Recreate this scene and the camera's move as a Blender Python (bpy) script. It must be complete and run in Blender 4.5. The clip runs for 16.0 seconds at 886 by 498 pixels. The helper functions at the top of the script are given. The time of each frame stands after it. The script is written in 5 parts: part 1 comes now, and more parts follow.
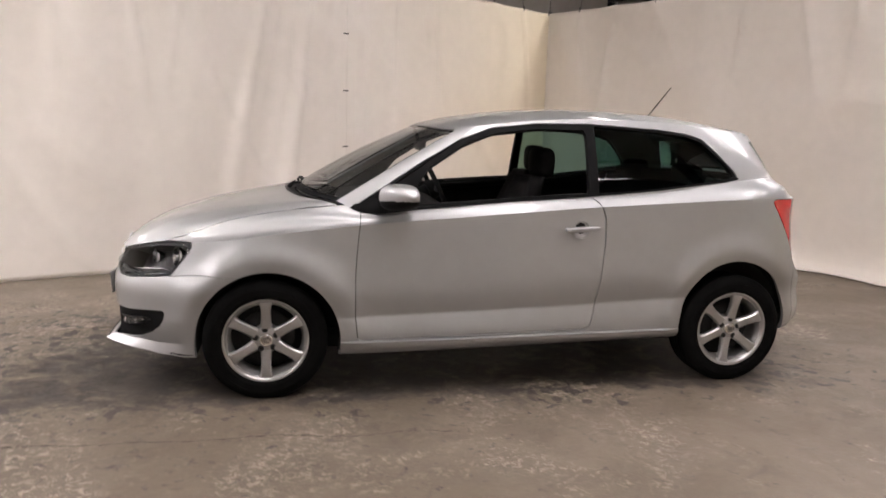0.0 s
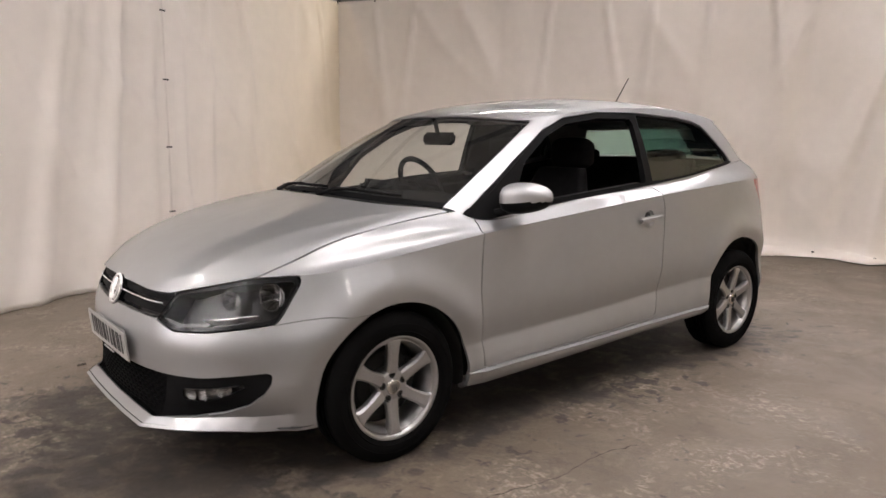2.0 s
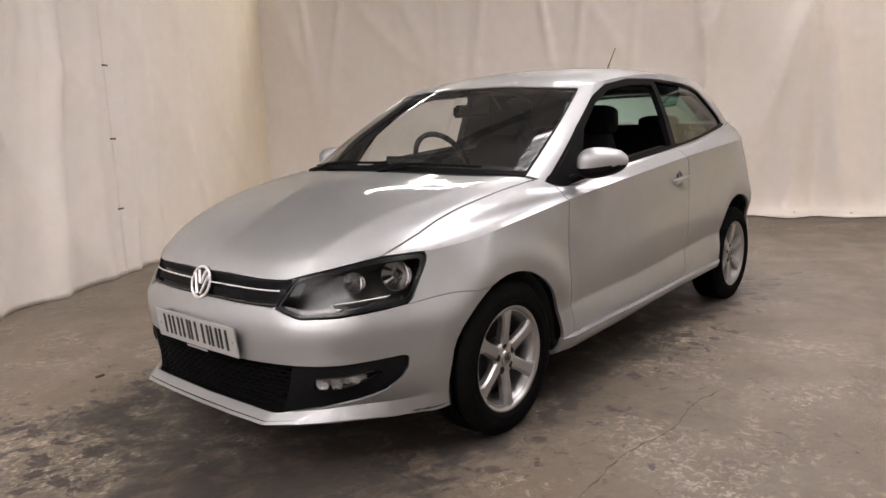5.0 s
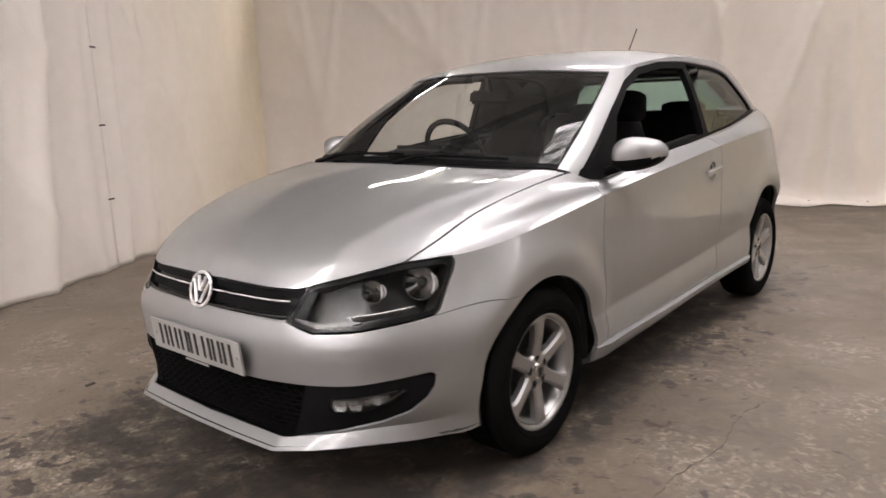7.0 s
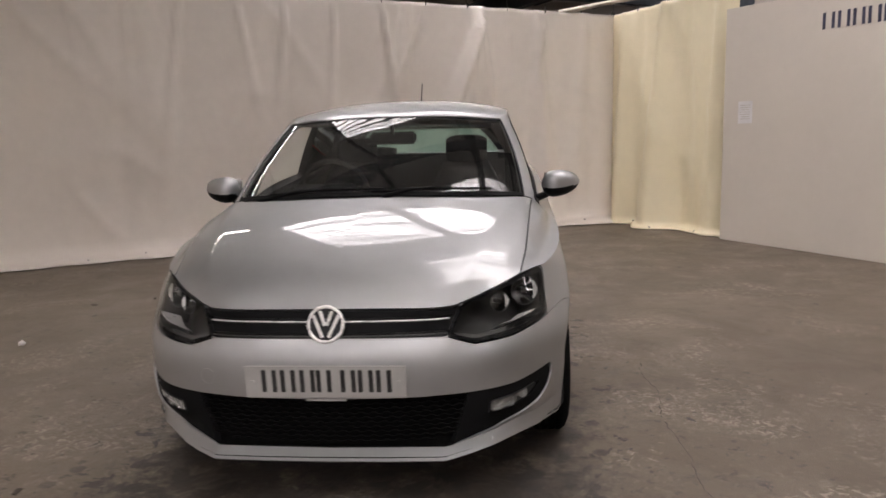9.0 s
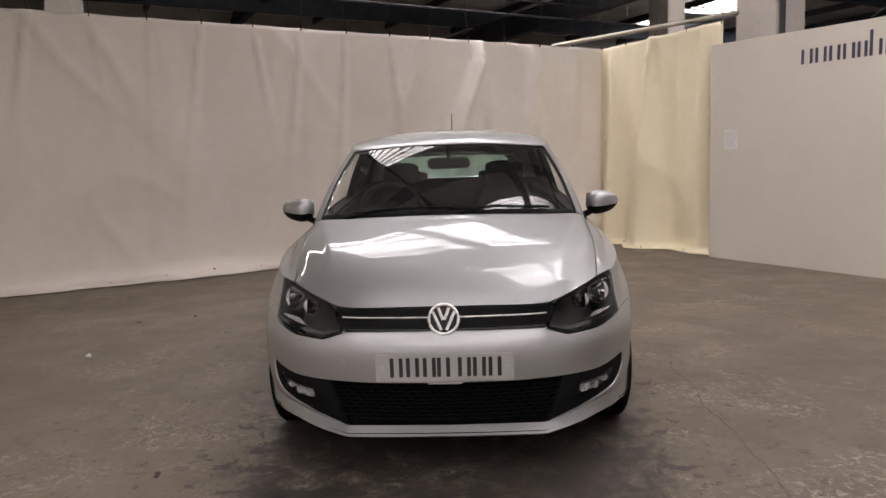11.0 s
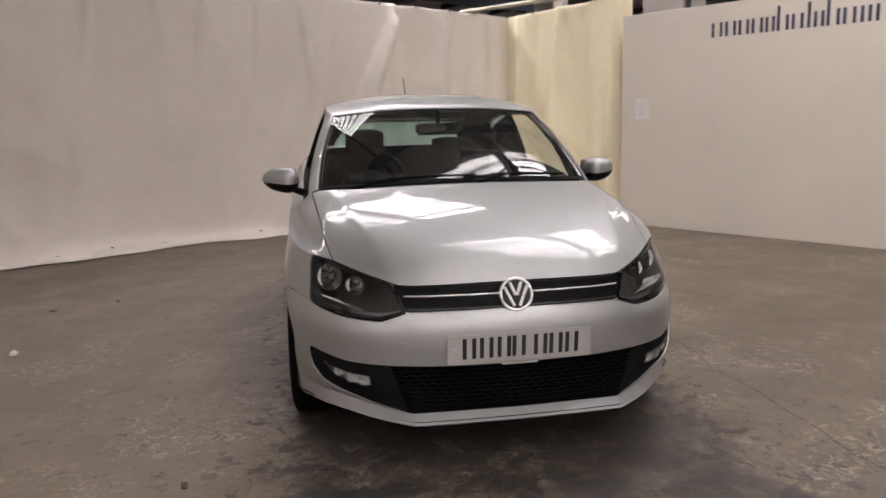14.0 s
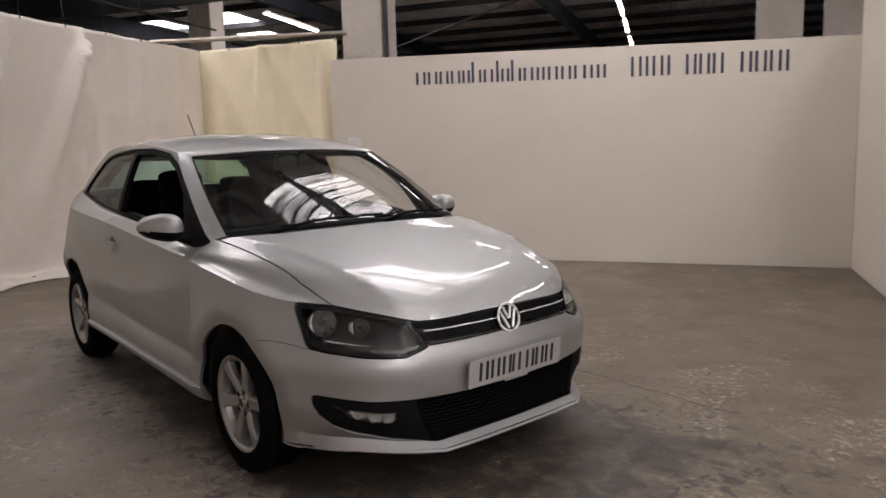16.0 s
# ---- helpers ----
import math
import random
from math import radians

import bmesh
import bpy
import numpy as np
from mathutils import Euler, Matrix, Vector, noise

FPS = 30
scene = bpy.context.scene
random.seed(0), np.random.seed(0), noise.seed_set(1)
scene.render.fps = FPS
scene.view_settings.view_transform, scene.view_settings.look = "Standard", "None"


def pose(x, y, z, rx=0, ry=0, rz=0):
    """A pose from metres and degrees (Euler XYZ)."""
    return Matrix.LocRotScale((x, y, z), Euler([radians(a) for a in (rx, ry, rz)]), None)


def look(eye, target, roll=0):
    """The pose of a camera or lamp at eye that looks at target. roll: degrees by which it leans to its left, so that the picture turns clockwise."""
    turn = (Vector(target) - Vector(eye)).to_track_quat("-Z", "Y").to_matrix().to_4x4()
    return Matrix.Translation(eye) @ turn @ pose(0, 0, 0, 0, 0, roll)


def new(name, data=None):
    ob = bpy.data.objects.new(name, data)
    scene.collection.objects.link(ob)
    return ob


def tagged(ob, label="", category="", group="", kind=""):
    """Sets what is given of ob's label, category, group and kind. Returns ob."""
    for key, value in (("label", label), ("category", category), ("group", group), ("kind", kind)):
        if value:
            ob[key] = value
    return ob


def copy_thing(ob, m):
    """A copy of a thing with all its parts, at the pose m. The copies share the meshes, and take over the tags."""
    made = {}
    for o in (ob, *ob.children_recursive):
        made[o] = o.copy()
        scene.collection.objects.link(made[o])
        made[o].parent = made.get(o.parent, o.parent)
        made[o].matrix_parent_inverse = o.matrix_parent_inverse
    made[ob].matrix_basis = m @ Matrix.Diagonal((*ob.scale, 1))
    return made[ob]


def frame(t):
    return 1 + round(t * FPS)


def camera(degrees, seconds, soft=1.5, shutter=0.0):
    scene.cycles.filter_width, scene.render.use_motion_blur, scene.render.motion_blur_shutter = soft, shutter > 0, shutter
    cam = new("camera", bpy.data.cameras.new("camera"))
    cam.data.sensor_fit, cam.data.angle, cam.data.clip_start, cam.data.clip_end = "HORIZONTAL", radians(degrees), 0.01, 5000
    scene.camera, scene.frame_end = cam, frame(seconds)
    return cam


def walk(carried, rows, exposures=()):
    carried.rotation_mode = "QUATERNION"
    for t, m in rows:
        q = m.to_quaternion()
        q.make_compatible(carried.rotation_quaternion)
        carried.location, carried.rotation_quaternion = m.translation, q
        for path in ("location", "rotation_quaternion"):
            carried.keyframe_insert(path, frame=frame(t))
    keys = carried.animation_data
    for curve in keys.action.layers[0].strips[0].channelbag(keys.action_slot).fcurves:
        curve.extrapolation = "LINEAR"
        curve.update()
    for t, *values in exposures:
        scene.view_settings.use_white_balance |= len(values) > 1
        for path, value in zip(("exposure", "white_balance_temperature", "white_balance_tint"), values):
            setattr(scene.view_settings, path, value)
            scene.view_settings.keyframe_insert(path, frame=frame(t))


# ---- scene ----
cam = camera(63.4, 16.0, shutter=0.4)
PATH = [
    (0, (0.155, -4.226, 1.295), (0.549, -2.291, 0.978), 1.8),
    (0.5, (-0.346, -4.011, 1.302), (0.257, -2.119, 1.064), 1.7),
    (1, (-0.828, -3.683, 1.274), (-0.029, -1.864, 1.044), 2.1),
    (1.5, (-1.224, -3.358, 1.289), (-0.171, -1.689, 0.963), 1.7),
    (2, (-1.521, -2.954, 1.242), (-0.273, -1.423, 0.931), 0.4),
    (2.5, (-1.775, -2.638, 1.242), (-0.406, -1.217, 0.915), -0.3),
    (3, (-1.993, -2.428, 1.246), (-0.519, -1.121, 0.899), -2.4),
    (3.5, (-2.118, -2.322, 1.208), (-0.584, -1.082, 0.877), -2.0),
    (4, (-2.13, -2.319, 1.195), (-0.634, -1.042, 0.833), -2.0),
    (6.5, (-2.134, -2.308, 1.181), (-0.635, -1.029, 0.84), -2.1),
    (7, (-1.995, -2.058, 1.206), (-0.494, -0.798, 0.808), -2.0),
    (7.5, (-2.048, -1.667, 1.237), (-0.408, -0.6, 0.825), -0.2),
    (8, (-2.357, -1.296, 1.235), (-0.522, -0.592, 0.863), -1.6),
    (8.5, (-2.642, -0.933, 1.207), (-0.721, -0.501, 0.859), -2.7),
    (9, (-2.962, -0.56, 1.219), (-0.992, -0.4, 0.915), -1.5),
    (9.5, (-3.22, -0.316, 1.226), (-1.24, -0.187, 0.969), -2.3),
    (12, (-3.441, -0.069, 1.217), (-1.455, -0.051, 0.986), -0.5),
    (12.5, (-3.446, -0.058, 1.222), (-1.46, -0.042, 0.988), 0.2),
    (13, (-3.451, -0.027, 1.219), (-1.465, 0.006, 0.983), 0.4),
    (13.5, (-3.397, 0.279, 1.206), (-1.415, 0.186, 0.953), 1.0),
    (14, (-3.159, 0.653, 1.214), (-1.212, 0.33, 0.89), -1.5),
    (14.5, (-2.916, 0.972, 1.238), (-1.042, 0.354, 0.913), 0.3),
    (15, (-2.815, 1.373, 1.243), (-1.073, 0.427, 0.975), -0.3),
    (15.5, (-2.783, 1.725, 1.283), (-1.165, 0.579, 1.017), -0.2),
    (16, (-2.748, 2.0, 1.293), (-1.232, 0.721, 1.031), -1.5),
]
walk(cam, [(t, look(eye, target, roll)) for t, eye, target, roll in PATH],
     exposures=((0.0, 0.5), (0.5, 0.46), (1.0, 0.28), (1.5, 0.33), (2.0, 0.4), (3.0, 0.36), (4.2, 0.4), (6.5, 0.45), (7.0, 0.4), (8.0, 0.04), (9.0, -0.13), (12.0, -0.12), (14.0, -0.02), (15.0, -0.17), (16.0, -0.24)))

# ---- world and light ----
world = bpy.data.worlds.new("hall_sky")
scene.world = world
world.use_nodes = True
_nt = world.node_tree
_sky = _nt.nodes.new("ShaderNodeTexSky")
_sky.sky_type, _sky.sun_disc = "NISHITA", False
_sky.sun_elevation, _sky.sun_rotation = radians(40), radians(120)
_nt.links.new(_sky.outputs["Color"], _nt.nodes["Background"].inputs["Color"])
_nt.nodes["Background"].inputs["Strength"].default_value = 0.06

ROOM_TURN = radians(29.5)
RC, RS = math.cos(ROOM_TURN), math.sin(ROOM_TURN)
ROOF_Z = 5.6


def room(u, v, z=0.0):
    """A place in the hall's own axes, as a world vector."""
    return Vector((u * RC - v * RS, u * RS + v * RC, z))


def area_lamp(name, place, turn, width, length, power, colour):
    data = bpy.data.lights.new(name, "AREA")
    data.shape, data.size, data.size_y = "RECTANGLE", width, length
    data.energy, data.color = power, colour
    ob = new(name, data)
    ob.matrix_world = Matrix.Translation(place) @ pose(0, 0, 0, 0, 0, math.degrees(turn))
    return ob

# daylight strips in the roof: u, v, width, length; all shine alike
# strips at u -5.95, -12.0 and v -12.0 to -13.6: unseen, added for brightness
SKYLIGHTS = ((0.08, -3.17, 3.1, 3.56), (6.25, -2.8, 3.25, 4.2), (-5.95, 5.9, 3.25, 12.6), (-12.0, 5.9, 3.25, 12.6), (6.4, -11.6, 1.5, 3.0), (12.6, -15.9, 1.3, 2.7),
             (14.9, -16.3, 0.8, 1.8), (13.4, -19.0, 1.2, 0.8), (-1.0, -12.0, 1.5, 3.0), (1.0, -9.9, 0.8, 0.9), (4.6, -13.6, 1.5, 3.0), (-3.0, -13.2, 1.5, 3.0))
DAYLIGHT = 9.4  # how strongly the roof lights shine
# tube lamps: u, v, height, length, watts thrown down by an area lamp added below
TUBES = ((7.12, -10.9, 4.2, 2.35, 0), (0.36, -12.6, 4.2, 1.9, 0), (0.5, -15.0, 4.2, 1.9, 0), (0.64, -17.5, 4.2, 1.6, 0), (-3.6, -3.5, 4.2, 2.35, 0), (6.25, 1.2, 4.2, 2.35, 0), (-0.7, -4.0, 4.2, 2.2, 0),
         (-2.4, 1.6, 4.2, 2.35, 14), (-4.4, 1.6, 4.2, 2.35, 14))

# ---- materials ----
def mat(name, base, rough=0.5, metal=0.0, vary=0.12, scale=6.0, bump=0.0, bump_scale=60.0, coat=0.0, second=None, fine=0.05, stretch=(1, 1, 1), spec=0.5, jitter=0.0):
    """A principled surface whose colour drifts at two scales, with roughness drift and fine relief."""
    m = bpy.data.materials.new(name)
    m.use_nodes = True
    n, l = m.node_tree.nodes, m.node_tree.links
    b = n["Principled BSDF"]
    tc, mp = n.new("ShaderNodeTexCoord"), n.new("ShaderNodeMapping")
    mp.inputs["Scale"].default_value = stretch
    l.new(tc.outputs["Object"], mp.inputs["Vector"])
    big, small = n.new("ShaderNodeTexNoise"), n.new("ShaderNodeTexNoise")
    big.inputs["Scale"].default_value, big.inputs["Detail"].default_value = scale, 5
    small.inputs["Scale"].default_value, small.inputs["Detail"].default_value = scale * 11, 4
    l.new(mp.outputs["Vector"], big.inputs["Vector"]), l.new(mp.outputs["Vector"], small.inputs["Vector"])
    ramp = n.new("ShaderNodeMix")
    ramp.data_type = "RGBA"
    other = second or tuple(c * (1 - 2 * vary) for c in base)
    ramp.inputs[6].default_value, ramp.inputs[7].default_value = (*base, 1), (*other, 1)
    mr = n.new("ShaderNodeMapRange")
    mr.inputs[1].default_value, mr.inputs[2].default_value = 0.3, 0.75
    l.new(big.outputs["Fac"], mr.inputs[0]), l.new(mr.outputs[0], ramp.inputs[0])
    hsv = n.new("ShaderNodeHueSaturation")
    l.new(ramp.outputs[2], hsv.inputs["Color"])
    val = n.new("ShaderNodeMapRange")
    val.inputs[3].default_value, val.inputs[4].default_value = 1 - fine * 2, 1 + fine * 2
    l.new(small.outputs["Fac"], val.inputs[0])
    out = val.outputs[0]
    if jitter:
        oi, jr, mul = n.new("ShaderNodeObjectInfo"), n.new("ShaderNodeMapRange"), n.new("ShaderNodeMath")
        jr.inputs[3].default_value, jr.inputs[4].default_value, mul.operation = 1 - jitter, 1 + jitter, "MULTIPLY"
        l.new(oi.outputs["Random"], jr.inputs[0]), l.new(jr.outputs[0], mul.inputs[0]), l.new(out, mul.inputs[1])
        out = mul.outputs[0]
    l.new(out, hsv.inputs["Value"])
    l.new(hsv.outputs["Color"], b.inputs["Base Color"])
    rr = n.new("ShaderNodeMapRange")
    rr.inputs[3].default_value, rr.inputs[4].default_value = max(0.0, rough * 0.85), min(1.0, rough * 1.15)
    l.new(big.outputs["Fac"], rr.inputs[0]), l.new(rr.outputs[0], b.inputs["Roughness"])
    b.inputs["Metallic"].default_value = metal
    b.inputs["Coat Weight"].default_value = coat
    b.inputs["Coat Roughness"].default_value = 0.04
    b.inputs["Specular IOR Level"].default_value = spec
    if bump:
        t, bp = n.new("ShaderNodeTexNoise"), n.new("ShaderNodeBump")
        t.inputs["Scale"].default_value, t.inputs["Detail"].default_value = bump_scale, 4
        bp.inputs["Strength"].default_value, bp.inputs["Distance"].default_value = bump, 0.01
        l.new(mp.outputs["Vector"], t.inputs["Vector"])
        l.new(t.outputs["Fac"], bp.inputs["Height"]), l.new(bp.outputs["Normal"], b.inputs["Normal"])
    return m


def glass(name, tint, rough=0.0, dust=0.0, drops=0.0, ior=1.5):
    """Thin glass: a tinted see-through layer under a Fresnel gloss."""
    m = bpy.data.materials.new(name)
    m.use_nodes = True
    n, l = m.node_tree.nodes, m.node_tree.links
    n.remove(n["Principled BSDF"])
    tr, gl, mx, fr = n.new("ShaderNodeBsdfTransparent"), n.new("ShaderNodeBsdfGlossy"), n.new("ShaderNodeMixShader"), n.new("ShaderNodeFresnel")
    tr.inputs["Color"].default_value = (*tint, 1)
    gl.inputs["Roughness"].default_value, fr.inputs["IOR"].default_value = rough, ior
    l.new(fr.outputs[0], mx.inputs[0]), l.new(tr.outputs[0], mx.inputs[1]), l.new(gl.outputs[0], mx.inputs[2])
    out = mx.outputs[0]
    if dust:
        # a thin film of dried drops and dust
        tc, no, rg, df, dm = n.new("ShaderNodeTexCoord"), n.new("ShaderNodeTexNoise"), n.new("ShaderNodeMapRange"), n.new("ShaderNodeBsdfDiffuse"), n.new("ShaderNodeMixShader")
        no.inputs["Scale"].default_value, no.inputs["Detail"].default_value = 28.0, 7
        rg.inputs[1].default_value, rg.inputs[2].default_value = 0.35, 0.75
        rg.inputs[3].default_value, rg.inputs[4].default_value = dust * 0.5, dust * 1.8
        df.inputs["Color"].default_value = (0.6, 0.58, 0.55, 1)
        l.new(tc.outputs["Object"], no.inputs["Vector"]), l.new(no.outputs["Fac"], rg.inputs[0]), l.new(rg.outputs[0], dm.inputs[0])
        l.new(out, dm.inputs[1]), l.new(df.outputs[0], dm.inputs[2])
        out = dm.outputs[0]
    if drops:
        # dried drops, thicker in some places than in others
        vo, dn, dr, pr, pm, dd, dx = (n.new("ShaderNode" + k) for k in ("TexVoronoi", "TexNoise", "MapRange", "MapRange", "Math", "BsdfDiffuse", "MixShader"))
        vo.inputs["Scale"].default_value, dn.inputs["Scale"].default_value = 95.0, 2.2
        dr.inputs[1].default_value, dr.inputs[2].default_value = 0.22, 0.12
        pr.inputs[1].default_value, pr.inputs[2].default_value, pr.inputs[4].default_value = 0.52, 0.62, drops
        pm.operation = "MULTIPLY"
        dd.inputs["Color"].default_value = (0.7, 0.69, 0.67, 1)
        l.new(tc.outputs["Object"], vo.inputs["Vector"]), l.new(tc.outputs["Object"], dn.inputs["Vector"])
        l.new(vo.outputs["Distance"], dr.inputs[0]), l.new(dn.outputs["Fac"], pr.inputs[0])
        l.new(dr.outputs[0], pm.inputs[0]), l.new(pr.outputs[0], pm.inputs[1]), l.new(pm.outputs[0], dx.inputs[0])
        l.new(out, dx.inputs[1]), l.new(dd.outputs[0], dx.inputs[2])
        out = dx.outputs[0]
    l.new(out, n["Material Output"].inputs["Surface"])
    return m


def glow(name, colour, strength):
    m = bpy.data.materials.new(name)
    m.use_nodes = True
    b = m.node_tree.nodes["Principled BSDF"]
    b.inputs["Base Color"].default_value = (*colour, 1)
    b.inputs["Emission Color"].default_value, b.inputs["Emission Strength"].default_value = (*colour, 1), strength
    return m


def roof_light_material(strength):
    """Ribbed translucent sheet: daylight shining through it, with dirt in streaks along its length."""
    m = glow("skylight_sheet", (1.0, 0.928, 0.94), strength)
    n, l = m.node_tree.nodes, m.node_tree.links
    tc, mp, fine, wide, a, b, mul = (n.new("ShaderNode" + k) for k in ("TexCoord", "Mapping", "TexNoise", "TexNoise", "MapRange", "MapRange", "Math"))
    mp.vector_type, mp.inputs["Rotation"].default_value, mp.inputs["Scale"].default_value = "TEXTURE", (0, 0, ROOM_TURN), (1.0, 16.0, 1.0)
    fine.inputs["Scale"].default_value, fine.inputs["Detail"].default_value, fine.inputs["Roughness"].default_value = 4.5, 5, 0.65
    wide.inputs["Scale"].default_value, wide.inputs["Detail"].default_value = 1.3, 3
    a.inputs[1].default_value, a.inputs[2].default_value, a.inputs[3].default_value, a.inputs[4].default_value = 0.38, 0.6, 0.15, 1.6
    b.inputs[1].default_value, b.inputs[2].default_value, b.inputs[3].default_value, b.inputs[4].default_value = 0.35, 0.65, 0.75 * strength, 1.3 * strength
    mul.operation = "MULTIPLY"
    l.new(tc.outputs["Object"], mp.inputs["Vector"]), l.new(mp.outputs["Vector"], fine.inputs["Vector"]), l.new(tc.outputs["Object"], wide.inputs["Vector"])
    l.new(fine.outputs["Fac"], a.inputs[0]), l.new(wide.outputs["Fac"], b.inputs[0]), l.new(a.outputs[0], mul.inputs[0]), l.new(b.outputs[0], mul.inputs[1])
    l.new(mul.outputs[0], n["Principled BSDF"].inputs["Emission Strength"])
    return m


def floor_material():
    """Old worn concrete: broad stains, pale scraped patches, dark oil spots and fine grit. Light towards +y and shade
    under the car are painted in.
    """
    m = bpy.data.materials.new("worn_concrete")
    m.use_nodes = True
    n, l = m.node_tree.nodes, m.node_tree.links
    b = n["Principled BSDF"]
    tc = n.new("ShaderNodeTexCoord")

    def noise_at(scale, detail=6, rough=0.55, warp=0.0):
        t = n.new("ShaderNodeTexNoise")
        t.inputs["Scale"].default_value, t.inputs["Detail"].default_value = scale, detail
        t.inputs["Roughness"].default_value, t.inputs["Distortion"].default_value = rough, warp
        l.new(tc.outputs["Object"], t.inputs["Vector"])
        return t.outputs["Fac"]

    def span(src, lo, hi, a=0.0, z=1.0):
        r = n.new("ShaderNodeMapRange")
        for i, v in enumerate((lo, hi, a, z)):
            r.inputs[i + 1].default_value = v
        l.new(src, r.inputs[0])
        return r.outputs[0]

    def mix(fac, a, z):
        x = n.new("ShaderNodeMix")
        x.data_type = "RGBA"
        l.new(fac, x.inputs[0])
        for i, v in ((6, a), (7, z)):
            if isinstance(v, tuple):
                x.inputs[i].default_value = (*v, 1)
            else:
                l.new(v, x.inputs[i])
        return x.outputs[2]

    # the worn parking bay: more scuffs and oil than elsewhere
    near, sub = n.new("ShaderNodeVectorMath"), n.new("ShaderNodeMapping")
    sub.inputs["Location"].default_value, sub.inputs["Scale"].default_value = (0.28, 0.0, 0.0), (0.36, 0.5, 0.0)
    near.operation = "LENGTH"
    l.new(tc.outputs["Object"], sub.inputs["Vector"]), l.new(sub.outputs["Vector"], near.inputs[0])
    bay = span(near.outputs["Value"], 1.25, 0.75)

    def more(src, fac, amount):
        a = n.new("ShaderNodeMath")
        a.operation, a.inputs[2].default_value = "MULTIPLY_ADD", 0.0
        a.inputs[1].default_value = amount
        l.new(fac, a.inputs[0]), l.new(src, a.inputs[2])
        return a.outputs[0]

    col = mix(span(noise_at(0.5, 5, 0.6, 0.4), 0.36, 0.64), (0.128, 0.099, 0.071), (0.092, 0.071, 0.050))
    col = mix(span(noise_at(1.7, 9, 0.68, 0.5), 0.44, 0.62, 0, 0.7), col, (0.148, 0.118, 0.088))
    col = mix(span(more(noise_at(3.7, 9, 0.72, 0.4), bay, 0.03), 0.56, 0.70, 0, 0.35), col, (0.078, 0.063, 0.050))
    col = mix(span(more(noise_at(6.5, 10, 0.75, 0.2), bay, 0.06), 0.66, 0.72, 0, 0.25), col, (0.24, 0.20, 0.16))
    col = mix(span(more(noise_at(2.1, 9, 0.7, 0.9), bay, 0.05), 0.62, 0.72, 0, 0.5), col, (0.05, 0.040, 0.032))
    col = mix(span(more(noise_at(11.0, 4, 0.6), bay, 0.03), 0.67, 0.71, 0, 0.6), col, (0.04, 0.033, 0.028))
    # stronger light on the +y side, painted as paler concrete with a noisy edge
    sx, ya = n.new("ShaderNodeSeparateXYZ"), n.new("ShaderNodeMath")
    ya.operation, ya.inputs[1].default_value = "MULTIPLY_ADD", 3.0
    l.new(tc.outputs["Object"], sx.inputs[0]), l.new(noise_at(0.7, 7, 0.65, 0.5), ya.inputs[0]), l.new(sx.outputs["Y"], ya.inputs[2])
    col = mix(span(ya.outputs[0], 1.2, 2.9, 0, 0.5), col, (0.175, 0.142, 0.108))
    # browner, dirtier concrete in front of the bay towards the sign wall; also tones down light falling there
    da, db = n.new("ShaderNodeVectorMath"), n.new("ShaderNodeMath")
    da.operation, da.inputs[1].default_value = "DOT_PRODUCT", (-1.0, -1.0, 0.0)
    db.operation, db.inputs[1].default_value = "MULTIPLY_ADD", 2.5
    l.new(tc.outputs["Object"], da.inputs[0]), l.new(noise_at(0.9, 7, 0.65, 0.5), db.inputs[0]), l.new(da.outputs["Value"], db.inputs[2])
    col = mix(span(db.outputs[0], 2.4, 4.4, 0, 0.5), col, (0.080, 0.060, 0.042))
    # crinkled pale scuffs in loose patches, and small dark drips
    scuff = n.new("ShaderNodeMath")
    scuff.operation = "MULTIPLY"
    l.new(span(noise_at(26.0, 10, 0.75, 0.9), 0.515, 0.575), scuff.inputs[0])
    l.new(span(more(noise_at(1.5, 7, 0.66, 0.8), bay, 0.08), 0.52, 0.66, 0, 0.8), scuff.inputs[1])
    col = mix(scuff.outputs[0], col, (0.33, 0.285, 0.235))
    col = mix(span(more(noise_at(16.0, 3, 0.5, 0.2), bay, 0.05), 0.68, 0.71, 0, 0.65), col, (0.04, 0.032, 0.027))
    col = mix(span(noise_at(60.0, 6, 0.75), 0.42, 0.62, 0, 0.25), col, (0.075, 0.061, 0.049))
    col = mix(span(more(noise_at(32.0, 5, 0.7), bay, 0.02), 0.61, 0.67, 0, 0.25), col, (0.26, 0.225, 0.19))
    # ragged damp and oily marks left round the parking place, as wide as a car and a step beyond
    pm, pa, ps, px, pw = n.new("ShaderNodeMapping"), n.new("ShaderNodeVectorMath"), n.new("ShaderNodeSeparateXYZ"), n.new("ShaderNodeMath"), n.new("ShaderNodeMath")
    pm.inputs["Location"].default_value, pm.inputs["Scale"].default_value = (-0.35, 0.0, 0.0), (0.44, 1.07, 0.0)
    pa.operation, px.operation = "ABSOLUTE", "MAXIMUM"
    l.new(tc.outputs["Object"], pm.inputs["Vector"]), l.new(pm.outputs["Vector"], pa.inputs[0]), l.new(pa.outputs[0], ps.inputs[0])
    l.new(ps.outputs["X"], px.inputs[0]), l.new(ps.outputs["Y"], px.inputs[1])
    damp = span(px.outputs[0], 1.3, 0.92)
    # below the car: wet floor and the car's own shade, both in one near-black
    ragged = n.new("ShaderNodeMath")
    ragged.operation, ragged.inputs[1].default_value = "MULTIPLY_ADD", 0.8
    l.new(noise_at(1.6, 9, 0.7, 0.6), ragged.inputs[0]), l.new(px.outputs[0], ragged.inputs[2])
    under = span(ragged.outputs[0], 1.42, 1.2)
